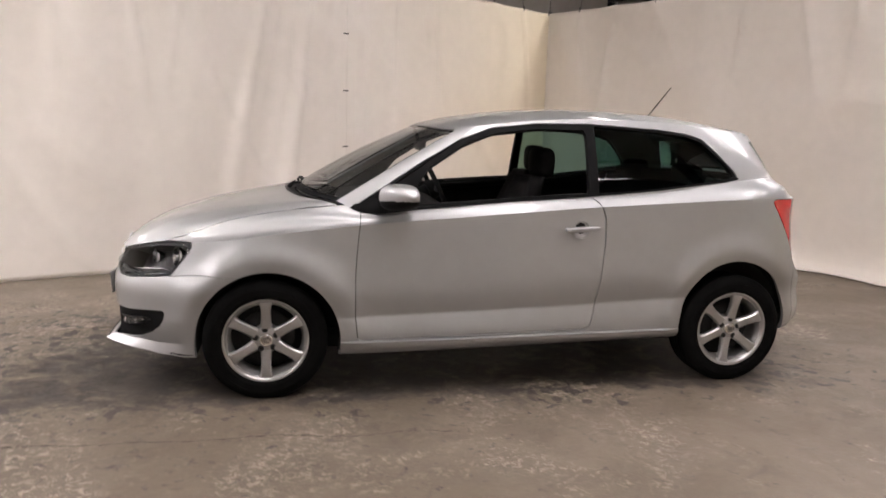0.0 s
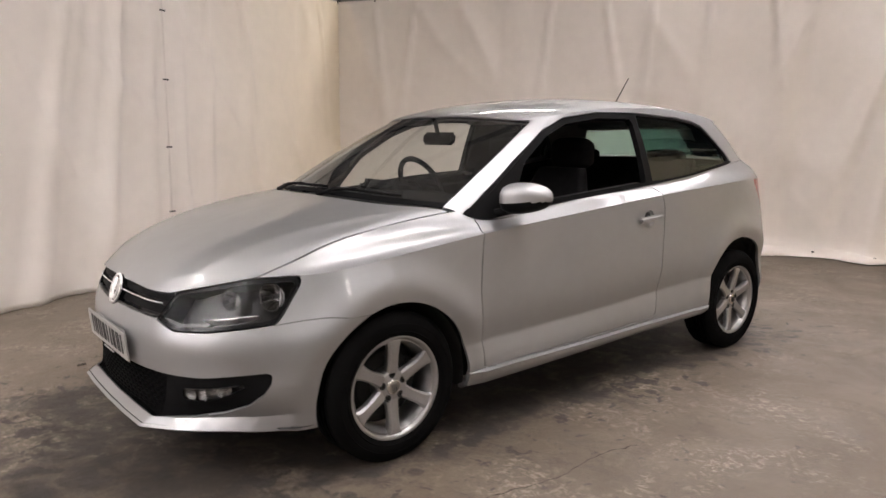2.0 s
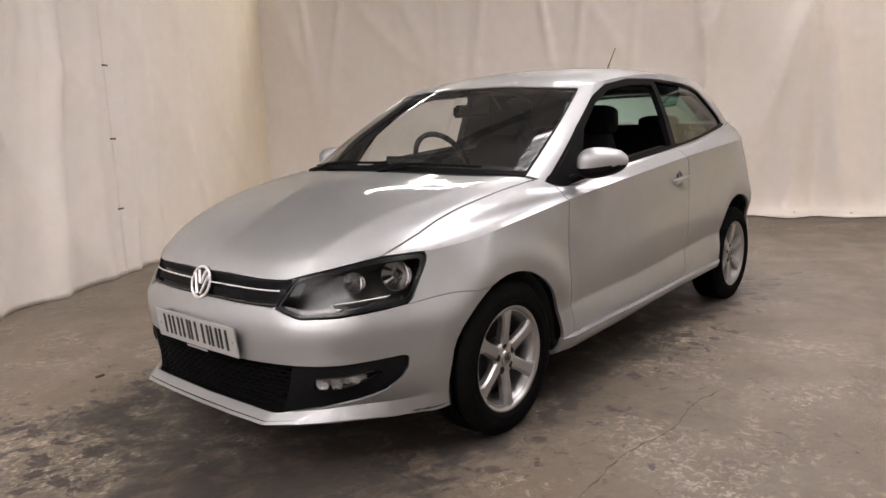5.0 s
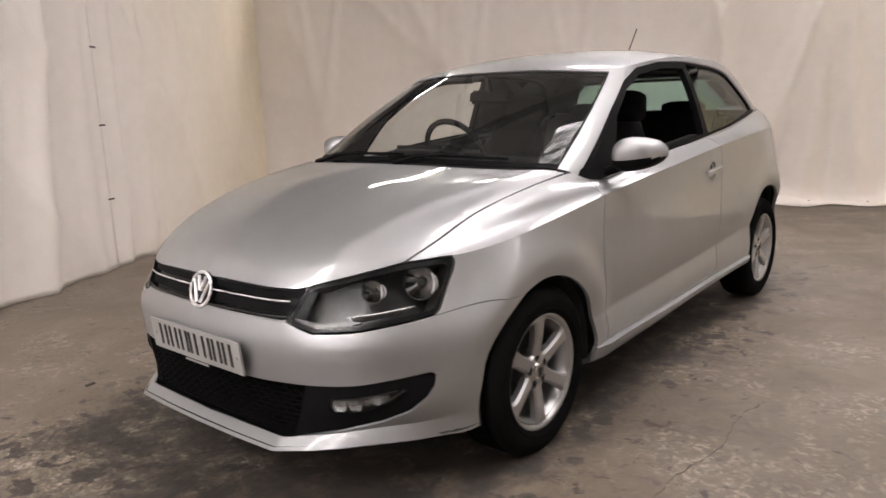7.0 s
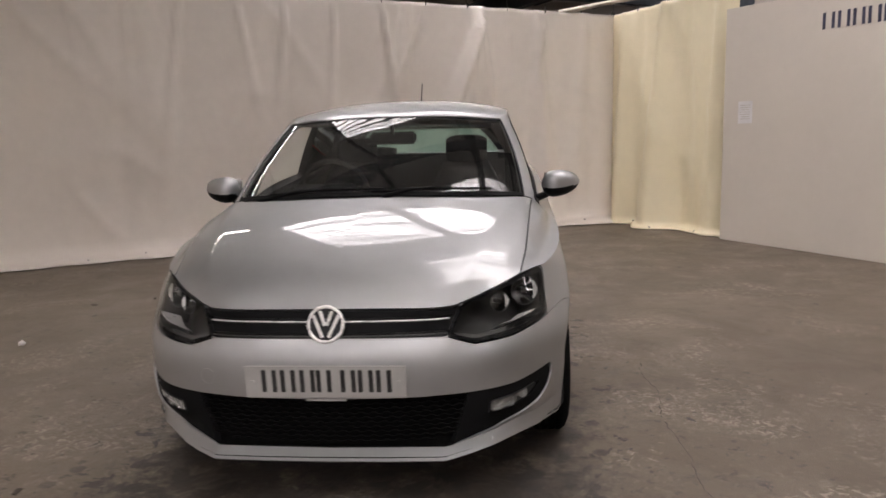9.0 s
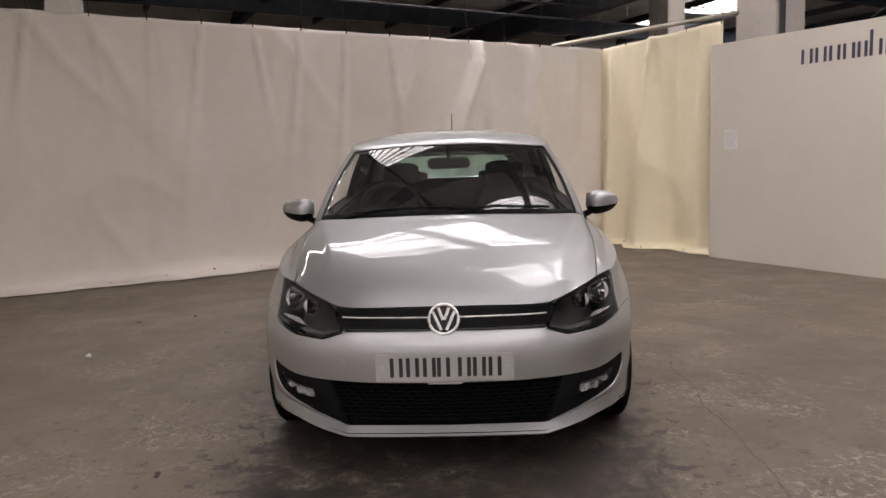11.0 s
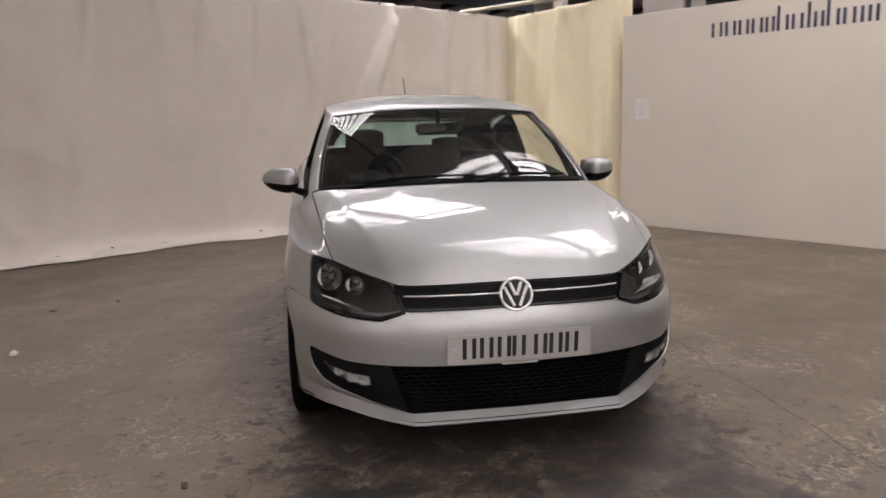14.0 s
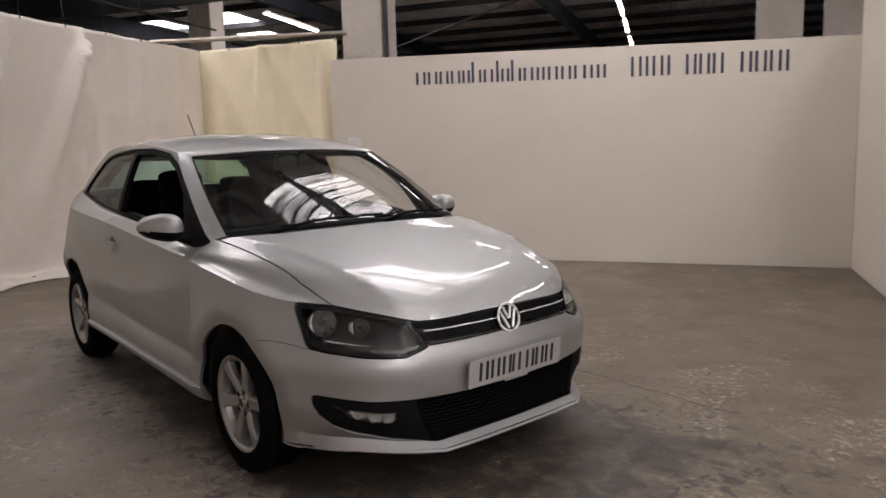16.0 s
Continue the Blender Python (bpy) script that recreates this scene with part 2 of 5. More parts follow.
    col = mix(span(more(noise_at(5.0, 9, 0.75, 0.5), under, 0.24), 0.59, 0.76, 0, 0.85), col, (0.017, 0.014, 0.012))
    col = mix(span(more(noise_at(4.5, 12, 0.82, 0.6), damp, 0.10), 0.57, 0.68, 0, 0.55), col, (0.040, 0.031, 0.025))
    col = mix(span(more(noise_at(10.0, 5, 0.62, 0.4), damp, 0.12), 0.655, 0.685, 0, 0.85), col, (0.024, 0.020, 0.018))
    drip, gate, both_on = n.new("ShaderNodeTexVoronoi"), n.new("ShaderNodeMath"), n.new("ShaderNodeMath")
    drip.inputs["Scale"].default_value = 7.0
    gate.operation = both_on.operation = "MULTIPLY"
    l.new(tc.outputs["Object"], drip.inputs["Vector"])
    wobble = n.new("ShaderNodeMath")
    wobble.operation, wobble.inputs[1].default_value = "MULTIPLY_ADD", 0.25
    l.new(noise_at(22.0, 4, 0.6), wobble.inputs[0]), l.new(drip.outputs["Distance"], wobble.inputs[2])
    chance = n.new("ShaderNodeSeparateColor")
    l.new(drip.outputs["Color"], chance.inputs[0])
    l.new(span(wobble.outputs[0], 0.36, 0.31), gate.inputs[0]), l.new(span(chance.outputs[0], 0.55, 0.6), gate.inputs[1])
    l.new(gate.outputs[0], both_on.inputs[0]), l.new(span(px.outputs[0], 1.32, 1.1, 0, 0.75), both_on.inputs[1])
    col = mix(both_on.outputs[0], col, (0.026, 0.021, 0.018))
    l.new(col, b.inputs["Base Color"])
    l.new(span(noise_at(2.3, 8, 0.65, 0.6), 0.3, 0.7, 0.68, 0.46), b.inputs["Roughness"])
    bp = n.new("ShaderNodeBump")
    bp.inputs["Strength"].default_value, bp.inputs["Distance"].default_value = 0.35, 0.012
    l.new(noise_at(24.0, 10, 0.7), bp.inputs["Height"]), l.new(bp.outputs["Normal"], b.inputs["Normal"])
    return m


def tarp_material(name, base, shade):
    """Slightly shiny woven plastic sheeting with soft creases and grime."""
    m = mat(name, base, rough=0.42, vary=0.06, scale=0.8, second=shade, fine=0.025, bump=0.3, bump_scale=3.0, spec=0.5)
    return m


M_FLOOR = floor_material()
M_TARP = tarp_material("white_sheeting", (0.81, 0.757, 0.705), (0.745, 0.69, 0.635))
M_TARP_C = tarp_material("warm_lit_sheeting", (0.81, 0.757, 0.705), (0.745, 0.69, 0.635))


def warm_lit(m, along, lo, hi, tint):
    """Paints warm light coming through a sheet into its colour, rising from lo to hi along a direction."""
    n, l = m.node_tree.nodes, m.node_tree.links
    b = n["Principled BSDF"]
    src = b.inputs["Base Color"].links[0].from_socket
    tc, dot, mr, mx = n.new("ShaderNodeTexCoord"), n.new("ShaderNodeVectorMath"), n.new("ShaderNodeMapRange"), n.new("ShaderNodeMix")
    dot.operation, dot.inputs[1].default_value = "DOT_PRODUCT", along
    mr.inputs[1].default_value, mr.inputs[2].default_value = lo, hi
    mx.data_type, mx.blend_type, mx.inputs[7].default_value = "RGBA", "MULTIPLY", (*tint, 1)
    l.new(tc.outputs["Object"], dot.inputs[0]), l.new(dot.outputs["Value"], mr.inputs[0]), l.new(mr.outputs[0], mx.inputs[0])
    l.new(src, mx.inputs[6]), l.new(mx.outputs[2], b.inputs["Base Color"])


# the corner's yellow glow from behind, multiplied into the sheet colour
warm_lit(M_TARP_C, (0.856, 0.517, 0.0), 2.6, 5.4, (1.0, 0.95, 0.80))
M_TARP_Y = tarp_material("cream_sheeting", (0.80, 0.725, 0.53), (0.75, 0.67, 0.47))
M_BOARD = mat("painted_board", (0.60, 0.55, 0.488), 0.62, scale=0.9, vary=0.04, fine=0.015, bump=0.04, bump_scale=14)
M_PLASTER = mat("grey_plaster", (0.52, 0.48, 0.44), 0.8, scale=1.5, vary=0.08, bump=0.1, bump_scale=30)
M_STEEL = mat("dark_steel", (0.035, 0.037, 0.042), 0.6, 0.2, scale=3, vary=0.2, bump=0.05)
M_BLUE = mat("blue_grey_steel", (0.06, 0.075, 0.1), 0.55, 0.2, scale=3, vary=0.2)
M_SHEET = mat("corrugated_sheet", (0.8, 0.78, 0.76), 0.6, 0.1, scale=1.2, vary=0.2)
M_PIPE = mat("galvanised_pipe", (0.5, 0.46, 0.4), 0.45, 0.6, scale=5, vary=0.15)
M_SKYLIGHT = roof_light_material(DAYLIGHT)
M_TUBE = glow("lamp_tube", (1.0, 0.96, 0.9), 40.0)
M_INK = mat("sign_ink", (0.045, 0.045, 0.085), 0.5, fine=0.03)
M_PAPER = mat("paper_sheet", (0.7, 0.68, 0.68), 0.8, fine=0.01)
M_CRACK = mat("crack_dirt", (0.06, 0.05, 0.04), 0.9, bump=0.3, bump_scale=80)
M_WIRE = mat("dull_wire", (0.09, 0.085, 0.08), 0.5, 0.5)

# ---- building helpers ----
def link_mesh(name, verts, faces, material, parent=None, smooth=True, label=""):
    me = bpy.data.meshes.new(name)
    me.from_pydata([tuple(map(float, v)) for v in verts], [], [tuple(map(int, f)) for f in faces])
    if smooth:
        me.shade_smooth()
    me.materials.append(material)
    ob = new(name, me)
    if parent is not None:
        ob.parent = parent
    if label:
        ob["label"] = label
    return ob


def part(name, bm, material, parent=None, label="", smooth=False):
    me = bpy.data.meshes.new(name)
    bm.to_mesh(me)
    bm.free()
    if smooth:
        me.shade_smooth()
    me.materials.append(material)
    ob = new(name, me)
    if parent is not None:
        ob.parent = parent
    if label:
        ob["label"] = label
    return ob


def block(size, m=None, bevel=0.0, segments=2):
    """A bevelled box as a bmesh, centred, then placed by m."""
    bm = bmesh.new()
    bmesh.ops.create_cube(bm, size=1)
    bmesh.ops.scale(bm, vec=size, verts=bm.verts)
    if bevel:
        bmesh.ops.bevel(bm, geom=bm.edges[:], offset=bevel, segments=segments, affect="EDGES")
    if m is not None:
        bmesh.ops.transform(bm, matrix=m, verts=bm.verts)
    return bm


def rod(a, b, r, sides=10, r2=None):
    """A round bar from a to b."""
    bm = bmesh.new()
    a, b = Vector(a), Vector(b)
    d = b - a
    bmesh.ops.create_cone(bm, cap_ends=True, segments=sides, radius1=r, radius2=r if r2 is None else r2, depth=d.length)
    bmesh.ops.transform(bm, matrix=Matrix.Translation((a + b) / 2) @ d.to_track_quat("Z", "Y").to_matrix().to_4x4(), verts=bm.verts)
    return bm


def merge(*bms):
    out = bmesh.new()
    for b in bms:
        me = bpy.data.meshes.new("tmp")
        b.to_mesh(me)
        b.free()
        out.from_mesh(me)
        bpy.data.meshes.remove(me)
    return out


def sweep(path, r, sides=8, closed=False):
    """Vertices and faces of a tube of radius r (number or list) along a path of vectors."""
    path = [Vector(p) for p in path]
    n = len(path)
    vs, fs = [], []
    for i, p in enumerate(path):
        t = (path[(i + 1) % n] - path[i - 1]) if closed else (path[min(i + 1, n - 1)] - path[max(i - 1, 0)])
        t.normalize()
        up = Vector((0, 0, 1)) if abs(t.z) < 0.9 else Vector((1, 0, 0))
        s = t.cross(up).normalized()
        w = s.cross(t)
        rad = r[i] if isinstance(r, (list, tuple)) else r
        for k in range(sides):
            a = 2 * math.pi * k / sides
            vs.append(p + rad * (math.cos(a) * s + math.sin(a) * w))
    for i in range(n if closed else n - 1):
        for k in range(sides):
            j, q = (i + 1) % n, (k + 1) % sides
            fs.append((i * sides + k, i * sides + q, j * sides + q, j * sides + k))
    if not closed:
        fs.append(tuple(range(sides))[::-1])
        fs.append(tuple((n - 1) * sides + k for k in range(sides)))
    return vs, fs


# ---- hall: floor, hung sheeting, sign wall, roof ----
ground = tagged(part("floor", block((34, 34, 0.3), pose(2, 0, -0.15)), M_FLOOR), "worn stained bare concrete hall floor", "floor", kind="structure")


def curtain(name, label, p0, p1, z0, z1, material, folds, bulge=0.0, hem=0.12, seed=0, gather=0.55, rows=64, per_metre=26, lift=0.0, cones=()):
    """Sheeting hung from eyelets between p0 and p1; folds is a list of (place 0..1, width in metres, depth, lean)."""
    p0, p1 = Vector(p0).to_3d(), Vector(p1).to_3d()
    run = p1 - p0
    length = run.length
    along = run / length
    into = Vector((0, 0, 1)).cross(along)
    cols = int(length * per_metre)
    vs, fs = [], []
    pins = round(length / gather)
    for j in range(rows + 1):
        h = j / rows
        for i in range(cols + 1):
            s = i / cols
            x = s * length
            ztop = z0 + (z1 - z0) * s - 0.007 * abs(math.sin(math.pi * s * pins))
            low = 1 - h
            d = -bulge * math.sin(math.pi * s) * low ** 1.3
            d += 0.05 * noise.noise(Vector((x * 0.9, h * 0.7, seed))) * (0.4 + low)
            d += 0.004 * noise.noise(Vector((x * 4.0, h * 1.1, seed + 7))) * (0.3 + low)
            d += 0.012 * noise.noise(Vector((x * 2.2 + h * 1.5, h * 3.0, seed + 3)))
            for c, w, depth, lean in folds:
                q = (x - c * length - lean * low) / (w * (0.25 + 0.75 * low))
                d += depth * (math.sqrt(1.04) - math.sqrt(0.04 + q * q) if abs(q) < 1 else 0.0) * (0.25 + 0.75 * low ** 0.7)
            for c, lean, spread, depth in cones:
                q = abs(x - c * length - lean * low) / (0.02 + spread * low)
                if q < 1:
                    d += depth * (1 - q) ** 1.3 * min(1.0, low * 9) * max(0.0, 1 - low * 0.9)
            # drape between the eyelets: creases fan out below each one
            for i in (int(s * pins), int(s * pins) + 1):
                pull = noise.noise(Vector((i * 1.7, seed, 5.5))) + 0.15
                if pull > 0:
                    off = abs(x - i * length / pins - (0.5 * math.sin(i * 2.3 + seed)) * low) / (0.015 + 0.16 * low)
                    d += 0.17 * pull * max(0.0, 1 - off) * math.exp(-low * 3.5) * min(1, low * 12)
            ridge = 1 - abs(noise.noise(Vector((x * 0.9 + low * 0.9 * math.sin(seed), h * 0.45, seed + 11)))) * 2
            d += 0.010 * ridge * ridge * (0.2 + 0.8 * low)
            tilt = 1 - abs(noise.noise(Vector((x * 0.8 - h * 1.9, h * 0.8 + x * 0.3, seed + 17)))) * 2
            d += 0.03 * tilt ** 3
            d *= min(1.0, 4 * s * length, 4 * (1 - s) * length)
            z = ztop * h + lift * low
            if h < 0.085 and hem > 0.1:
                k = 1 - h / 0.085
                lying = max(0.0, (k - 0.3) / 0.7)
                d += hem * lying * (0.75 + 0.5 * noise.noise(Vector((x * 1.6, 2.0, seed))))
                z = ztop * 0.085 * max(0.0, 1 - k / 0.42) + 0.012 + lift
                z += 0.26 * hem * math.sin(math.pi * lying) * max(0.0, 0.35 + noise.noise(Vector((x * 2.3, lying * 1.5, seed + 21))))
            vs.append(p0 + along * x + into * d + Vector((0, 0, z)))
    w = cols + 1
    for j in range(rows):
        for i in range(cols):
            a = j * w + i
            fs.append((a, a + 1, a + w + 1, a + w))
    ob = link_mesh(name, vs, fs, material)
    so = ob.modifiers.new("thick", "SOLIDIFY")
    so.thickness, so.offset = 0.004, 0
    tagged(ob, label, "curtain", kind="structure")
    # eyelets with short hanging wires along the top edge
    for i in range(pins + 1):
        s = i / pins
        p = p0 + run * min(max(s, 0.004), 0.996)
        z = z0 + (z1 - z0) * s
        bm = merge(rod(p + Vector((0, 0, z - 0.03)) + into * 0.02, p + Vector((0, 0, z + 0.03)) + into * 0.015, 0.008, 6),
                   rod(p + Vector((0, 0, z)), p + Vector((0, 0, z + 1.3)) + along * 0.12 * math.sin(i * 2.1), 0.003, 5))
        part("hook", bm, M_WIRE, ob)
        if hem > 0.15 and 0 < i < pins:
            k = rows and min(range(len(vs[:cols + 1])), key=lambda q: abs(q / cols - s))
            c = vs[2 * w + k]
            part("eyelet", rod(c + into * 0.006 - along * 0.012, c + into * 0.006 + along * 0.012, 0.008, 6), M_WIRE, ob)
    return ob


SEAM = Vector((0.61, 3.57, 0))
LEFT_A, CORNER_L, CORNER_R = Vector((-2.3, 1.97, 0)), Vector((3.44, 5.28, 0)), Vector((7.42, -2.15, 0))
YELLOW_B = Vector((5.50, -3.227, 0))
TUCK = 0.03  # the sheets overlap a little in the corners
c_left = curtain("curtain_left", "white plastic sheeting with long hanging folds down to the floor", SEAM + Vector((0.049, 0.013, 0)), LEFT_A, 2.9, 2.95, M_TARP,
                 [(0.05, 0.12, 0.05, 0.05), (0.12, 0.16, 0.10, 0.40), (0.19, 0.2, -0.05, 0.5), (0.26, 0.16, 0.06, 0.55), (0.45, 0.5, 0.05, 0.35), (0.75, 0.6, 0.06, 0.2)], seed=1, hem=0.03)
curtain("curtain_end", "white plastic sheeting turning away from the parking place", LEFT_A, Vector((-3.1, 3.3, 0)), 2.95, 2.95, M_TARP, [(0.4, 0.2, 0.06, 0.1), (0.75, 0.2, -0.05, 0.1)], seed=6, hem=0.03)
curtain("curtain_corner", "white plastic sheeting with warm light painted in towards the corner", CORNER_L + (CORNER_L - SEAM).normalized() * TUCK, SEAM, 2.92, 2.9, M_TARP_C,
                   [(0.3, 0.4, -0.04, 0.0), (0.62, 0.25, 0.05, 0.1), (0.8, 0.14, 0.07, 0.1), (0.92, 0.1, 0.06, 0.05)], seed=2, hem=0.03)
curtain("curtain_back", "wide white plastic sheeting with a hem turned in on the floor", CORNER_R + (CORNER_R - CORNER_L).normalized() * TUCK, CORNER_L + (CORNER_L - CORNER_R).normalized() * TUCK, 2.83, 2.92, M_TARP,
                 [(0.06, 0.3, 0.07, 0.2), (0.15, 0.3, 0.16, -0.25), (0.245, 0.28, 0.24, 0.28), (0.255, 0.24, 0.16, -0.4), (0.36, 0.32, 0.18, 0.4), (0.55, 0.5, -0.04, 0.1), (0.72, 0.6, 0.05, -0.3)], bulge=0.4, seed=3, hem=0.36,
                 cones=[(0.243, 0.85, 0.45, 0.26), (0.243, -0.35, 0.3, 0.10), (0.335, 1.3, 0.3, 0.07)])
curtain("curtain_cream", "cream plastic sheeting hanging in soft folds beside the sign wall", YELLOW_B, CORNER_R + (CORNER_R - YELLOW_B).normalized() * TUCK, 2.83, 2.83, M_TARP_Y,
                   [(0.12, 0.25, 0.13, 0.0), (0.33, 0.28, -0.1, 0.1), (0.52, 0.4, 0.26, 0.1), (0.72, 0.28, -0.08, 0.1), (0.87, 0.3, 0.16, 0.0)], seed=4, hem=0.16)

# painted board wall with the sign, and its return
WALL_V, WALL_A, WALL_B, WALL_H = -5.33, 3.2, -2.83, 2.47
M_ROOM = Matrix.Rotation(ROOM_TURN, 4, "Z")
def wall_slab(u0, u1, v0, v1, z0, z1):
    """A wall along u whose top runs from z0 to z1."""
    bm = bmesh.new()
    c = [bm.verts.new(room(u, v, z)) for u, z in ((u0, z0), (u1, z1)) for v in (v0, v1) for z in (0.0, z)]
    for f in ((0, 1, 3, 2), (4, 6, 7, 5), (0, 4, 5, 1), (2, 3, 7, 6), (1, 5, 7, 3), (0, 2, 6, 4)):
        bm.faces.new([c[k] for k in f])
    bmesh.ops.recalc_face_normals(bm, faces=bm.faces)
    bmesh.ops.bevel(bm, geom=bm.edges[:], offset=0.004, segments=1, affect="EDGES")
    return bm


tagged(part("wall_sign", wall_slab(WALL_A, WALL_B, WALL_V, WALL_V - 0.12, 2.535, 2.375), M_BOARD),
                "off-white painted board wall carrying a dark blue sign", "wall", kind="structure")
tagged(part("wall_side", block((0.12, 1.9, 2.75), M_ROOM @ pose(WALL_B - 0.06, WALL_V + 0.95, 1.375), 0.004), M_BOARD),
                "off-white painted board return wall", "wall", kind="structure")

# sign: plain upright bars, one or more for each character
def sign_bars(name, label, u_start, u_end, glyphs, z_left, low, tall):
    """glyphs: (bars, height factor) for each character."""
    sign = tagged(new(name), label, "sign")
    step = (u_end - u_start) / sum(g[2] for g in glyphs)
    u = u_start
    for bars, tall_first, wide in glyphs:
        w = step * wide
        for k in range(bars):
            h = tall if (tall_first and k == 0) else low
            du = w * (0.14 + (0.6 * k / (bars - 1) if bars > 1 else 0.25))
            z = z_left + 0.021 * (u + du - 2.0)
            part("bar", block((0.03, 0.006, h), M_ROOM @ pose(u + du, WALL_V + 0.002, z + h / 2), 0.001, 1), M_INK, sign)
        u += w
    return sign


word = [(2, 0, 1.05), (2, 0, 1.0), (2, 0, 0.95), (2, 0, 1.0), (2, 0, 0.75), (2, 1, 1.0), (2, 0, 0.95), (1, 1, 0.5), (2, 0, 0.75), (2, 1, 1.0), (2, 0, 0.95), (3, 0, 1.45), (1, 0, 0.5), (2, 0, 0.95), (2, 0, 1.15), (3, 0, 1.6)]
sign_bars("wall_sign_word", "dark blue sign word as plain bars on the wall", 2.02, -0.35, word, 2.152, 0.15, 0.245)
digits = lambda n, ones: [(1, 1, 0.6) if k in ones else (2, 1, 1.0) for k in range(n)]
for a, b, g in ((-0.57, -1.03, digits(4, (1, 3))), (-1.15, -1.56, digits(3, ())), (-1.70, -2.21, digits(4, (3,)))):
    sign_bars("wall_sign_number", "dark blue number row as plain bars on the wall", a, b, g, 2.152, 0.215, 0.215)
notice = tagged(part("paper_notice", block((0.19, 0.003, 0.235), M_ROOM @ pose(2.895, WALL_V + 0.003, 1.415), 0.001, 1), M_PAPER), "small white paper notice taped to the wall", "notice")
for k in range(7):
    part("text_row", block((0.14 - 0.03 * (k % 3 == 2), 0.002, 0.006), M_ROOM @ pose(2.895, WALL_V + 0.0055, 1.49 - 0.024 * k)), M_PLASTER, notice)

# eyelets down the seam between the two sheets
for z in (0.56, 1.13, 1.71, 2.29):
    c = SEAM + Vector((0.5, -0.86, 0)) * 0.055 + Vector((0, 0, z))
    part("eyelet", rod(c + Vector((-0.026, -0.014, 0)), c + Vector((0.026, 0.014, 0)), 0.007, 8), M_WIRE, c_left)

# long crack in the concrete, filled with dirt
crack_path = [Vector((0.85 - 1.95 * t, -1.25 - 0.06 * (1 - t) ** 3 + 0.035 * noise.noise(Vector((t * 6, 3, 5))) + 0.012 * noise.noise(Vector((t * 40, 3, 5))), 0.0005)) for t in np.linspace(0, 1, 90)]
link_mesh("floor_crack", *sweep(crack_path, [max(0.0005, 0.0034 * noise.noise(Vector((i * 0.6, 0, 9))) + 0.0013) for i in range(90)], 6), M_CRACK, ground)

# loose scraps on the floor
scrap = bmesh.new()
bmesh.ops.create_icosphere(scrap, subdivisions=2, radius=0.022)
for v in scrap.verts:
    v.co *= 1 + 0.5 * noise.noise(v.co * 90)
    v.co.z = max(v.co.z * 0.8, -0.012)
bmesh.ops.translate(scrap, vec=(1.2, 2.46, 0.0122), verts=scrap.verts)
tagged(part("paper_scrap", scrap, M_PAPER), "small crumpled white scrap lying on the floor", "scrap")
for x, y, turn in ((2.51, 2.23, 20), (2.3, 2.62, 70), (-0.67, 1.19, 10)):
    chip = block((0.05, 0.022, 0.006), pose(x, y, 0.003, 0, 0, turn), 0.002, 1)
    for v in chip.verts:
        v.co += 0.008 * noise.noise_vector(v.co * 60) * Vector((1, 1, 0.1))
    tagged(part("dirt_chip", chip, M_CRACK), "small dark chip of dirt on the floor", "dirt", "dirt chips")

# ---- roof, steelwork and lamps of the hall ----
U0, U1, V0, V1 = -14.0, 18.0, -28.5, 14.0


def corrugated(name, label, u0, u1, v0, v1, z, pitch=0.15, depth=0.03):
    n = int((u1 - u0) / pitch)
    vs, fs = [], []
    for i in range(n + 1):
        for k, (du, dz) in enumerate(((0.0, 0.0), (0.3, 0.0), (0.42, depth), (0.88, depth))):
            u = min(u0 + (i + du) * pitch, u1)
            vs += [room(u, v0, z + dz), room(u, v1, z + dz)]
    m = len(vs) // 2
    fs = [(2 * i, 2 * i + 2, 2 * i + 3, 2 * i + 1) for i in range(m - 1)]
    ob = link_mesh(name, vs, fs, M_SHEET, smooth=False)
    return tagged(ob, label, "ceiling", kind="structure")


corrugated("ceiling", "grey corrugated roof sheets on dark purlins", U0, U1, V0, V1, ROOF_Z)
for i, (u, v, du, dv) in enumerate(((U0, 0, 0.3, 60), (U1, 0, 0.3, 60), (0, V0, 60, 0.3), (0, V1, 60, 0.3))):
    w = block((min(du, U1 - U0) if du > 1 else du, min(dv, V1 - V0) if dv > 1 else dv, ROOF_Z + 0.4), M_ROOM @ pose((U0 + U1) / 2 if du > 1 else u, (V0 + V1) / 2 if dv > 1 else v, ROOF_Z / 2 + 0.1))
    tagged(part("wall_hall", w, M_PLASTER), "plain grey hall wall", "wall", kind="structure")


tagged(part("wall_back", block((12.0, 0.2, ROOF_Z), M_ROOM @ pose(4.0, 5.4, ROOF_Z / 2)), M_PLASTER), "plain grey hall wall behind the sheeting", "wall", kind="structure")
tagged(part("wall_inner", block((4.2, 0.2, ROOF_Z), M_ROOM @ pose(-5.0, -8.6, ROOF_Z / 2)), M_PLASTER), "plain grey inner hall wall", "wall", kind="structure")


def i_beam(length, height, width, web=0.012):
    return merge(block((length, width, 0.016), pose(0, 0, height / 2)), block((length, width, 0.016), pose(0, 0, -height / 2)), block((length, web, height), None))


# purlins along u
for v in np.arange(-2.95 - 2.3 * 11, V1, 2.3):
    tagged(part("purlin", block((U1 - U0, 0.07, 0.17), M_ROOM @ pose((U0 + U1) / 2, v, ROOF_Z - 0.1)), M_STEEL), "dark steel roof purlin", "beam", "roof purlins", "structure")
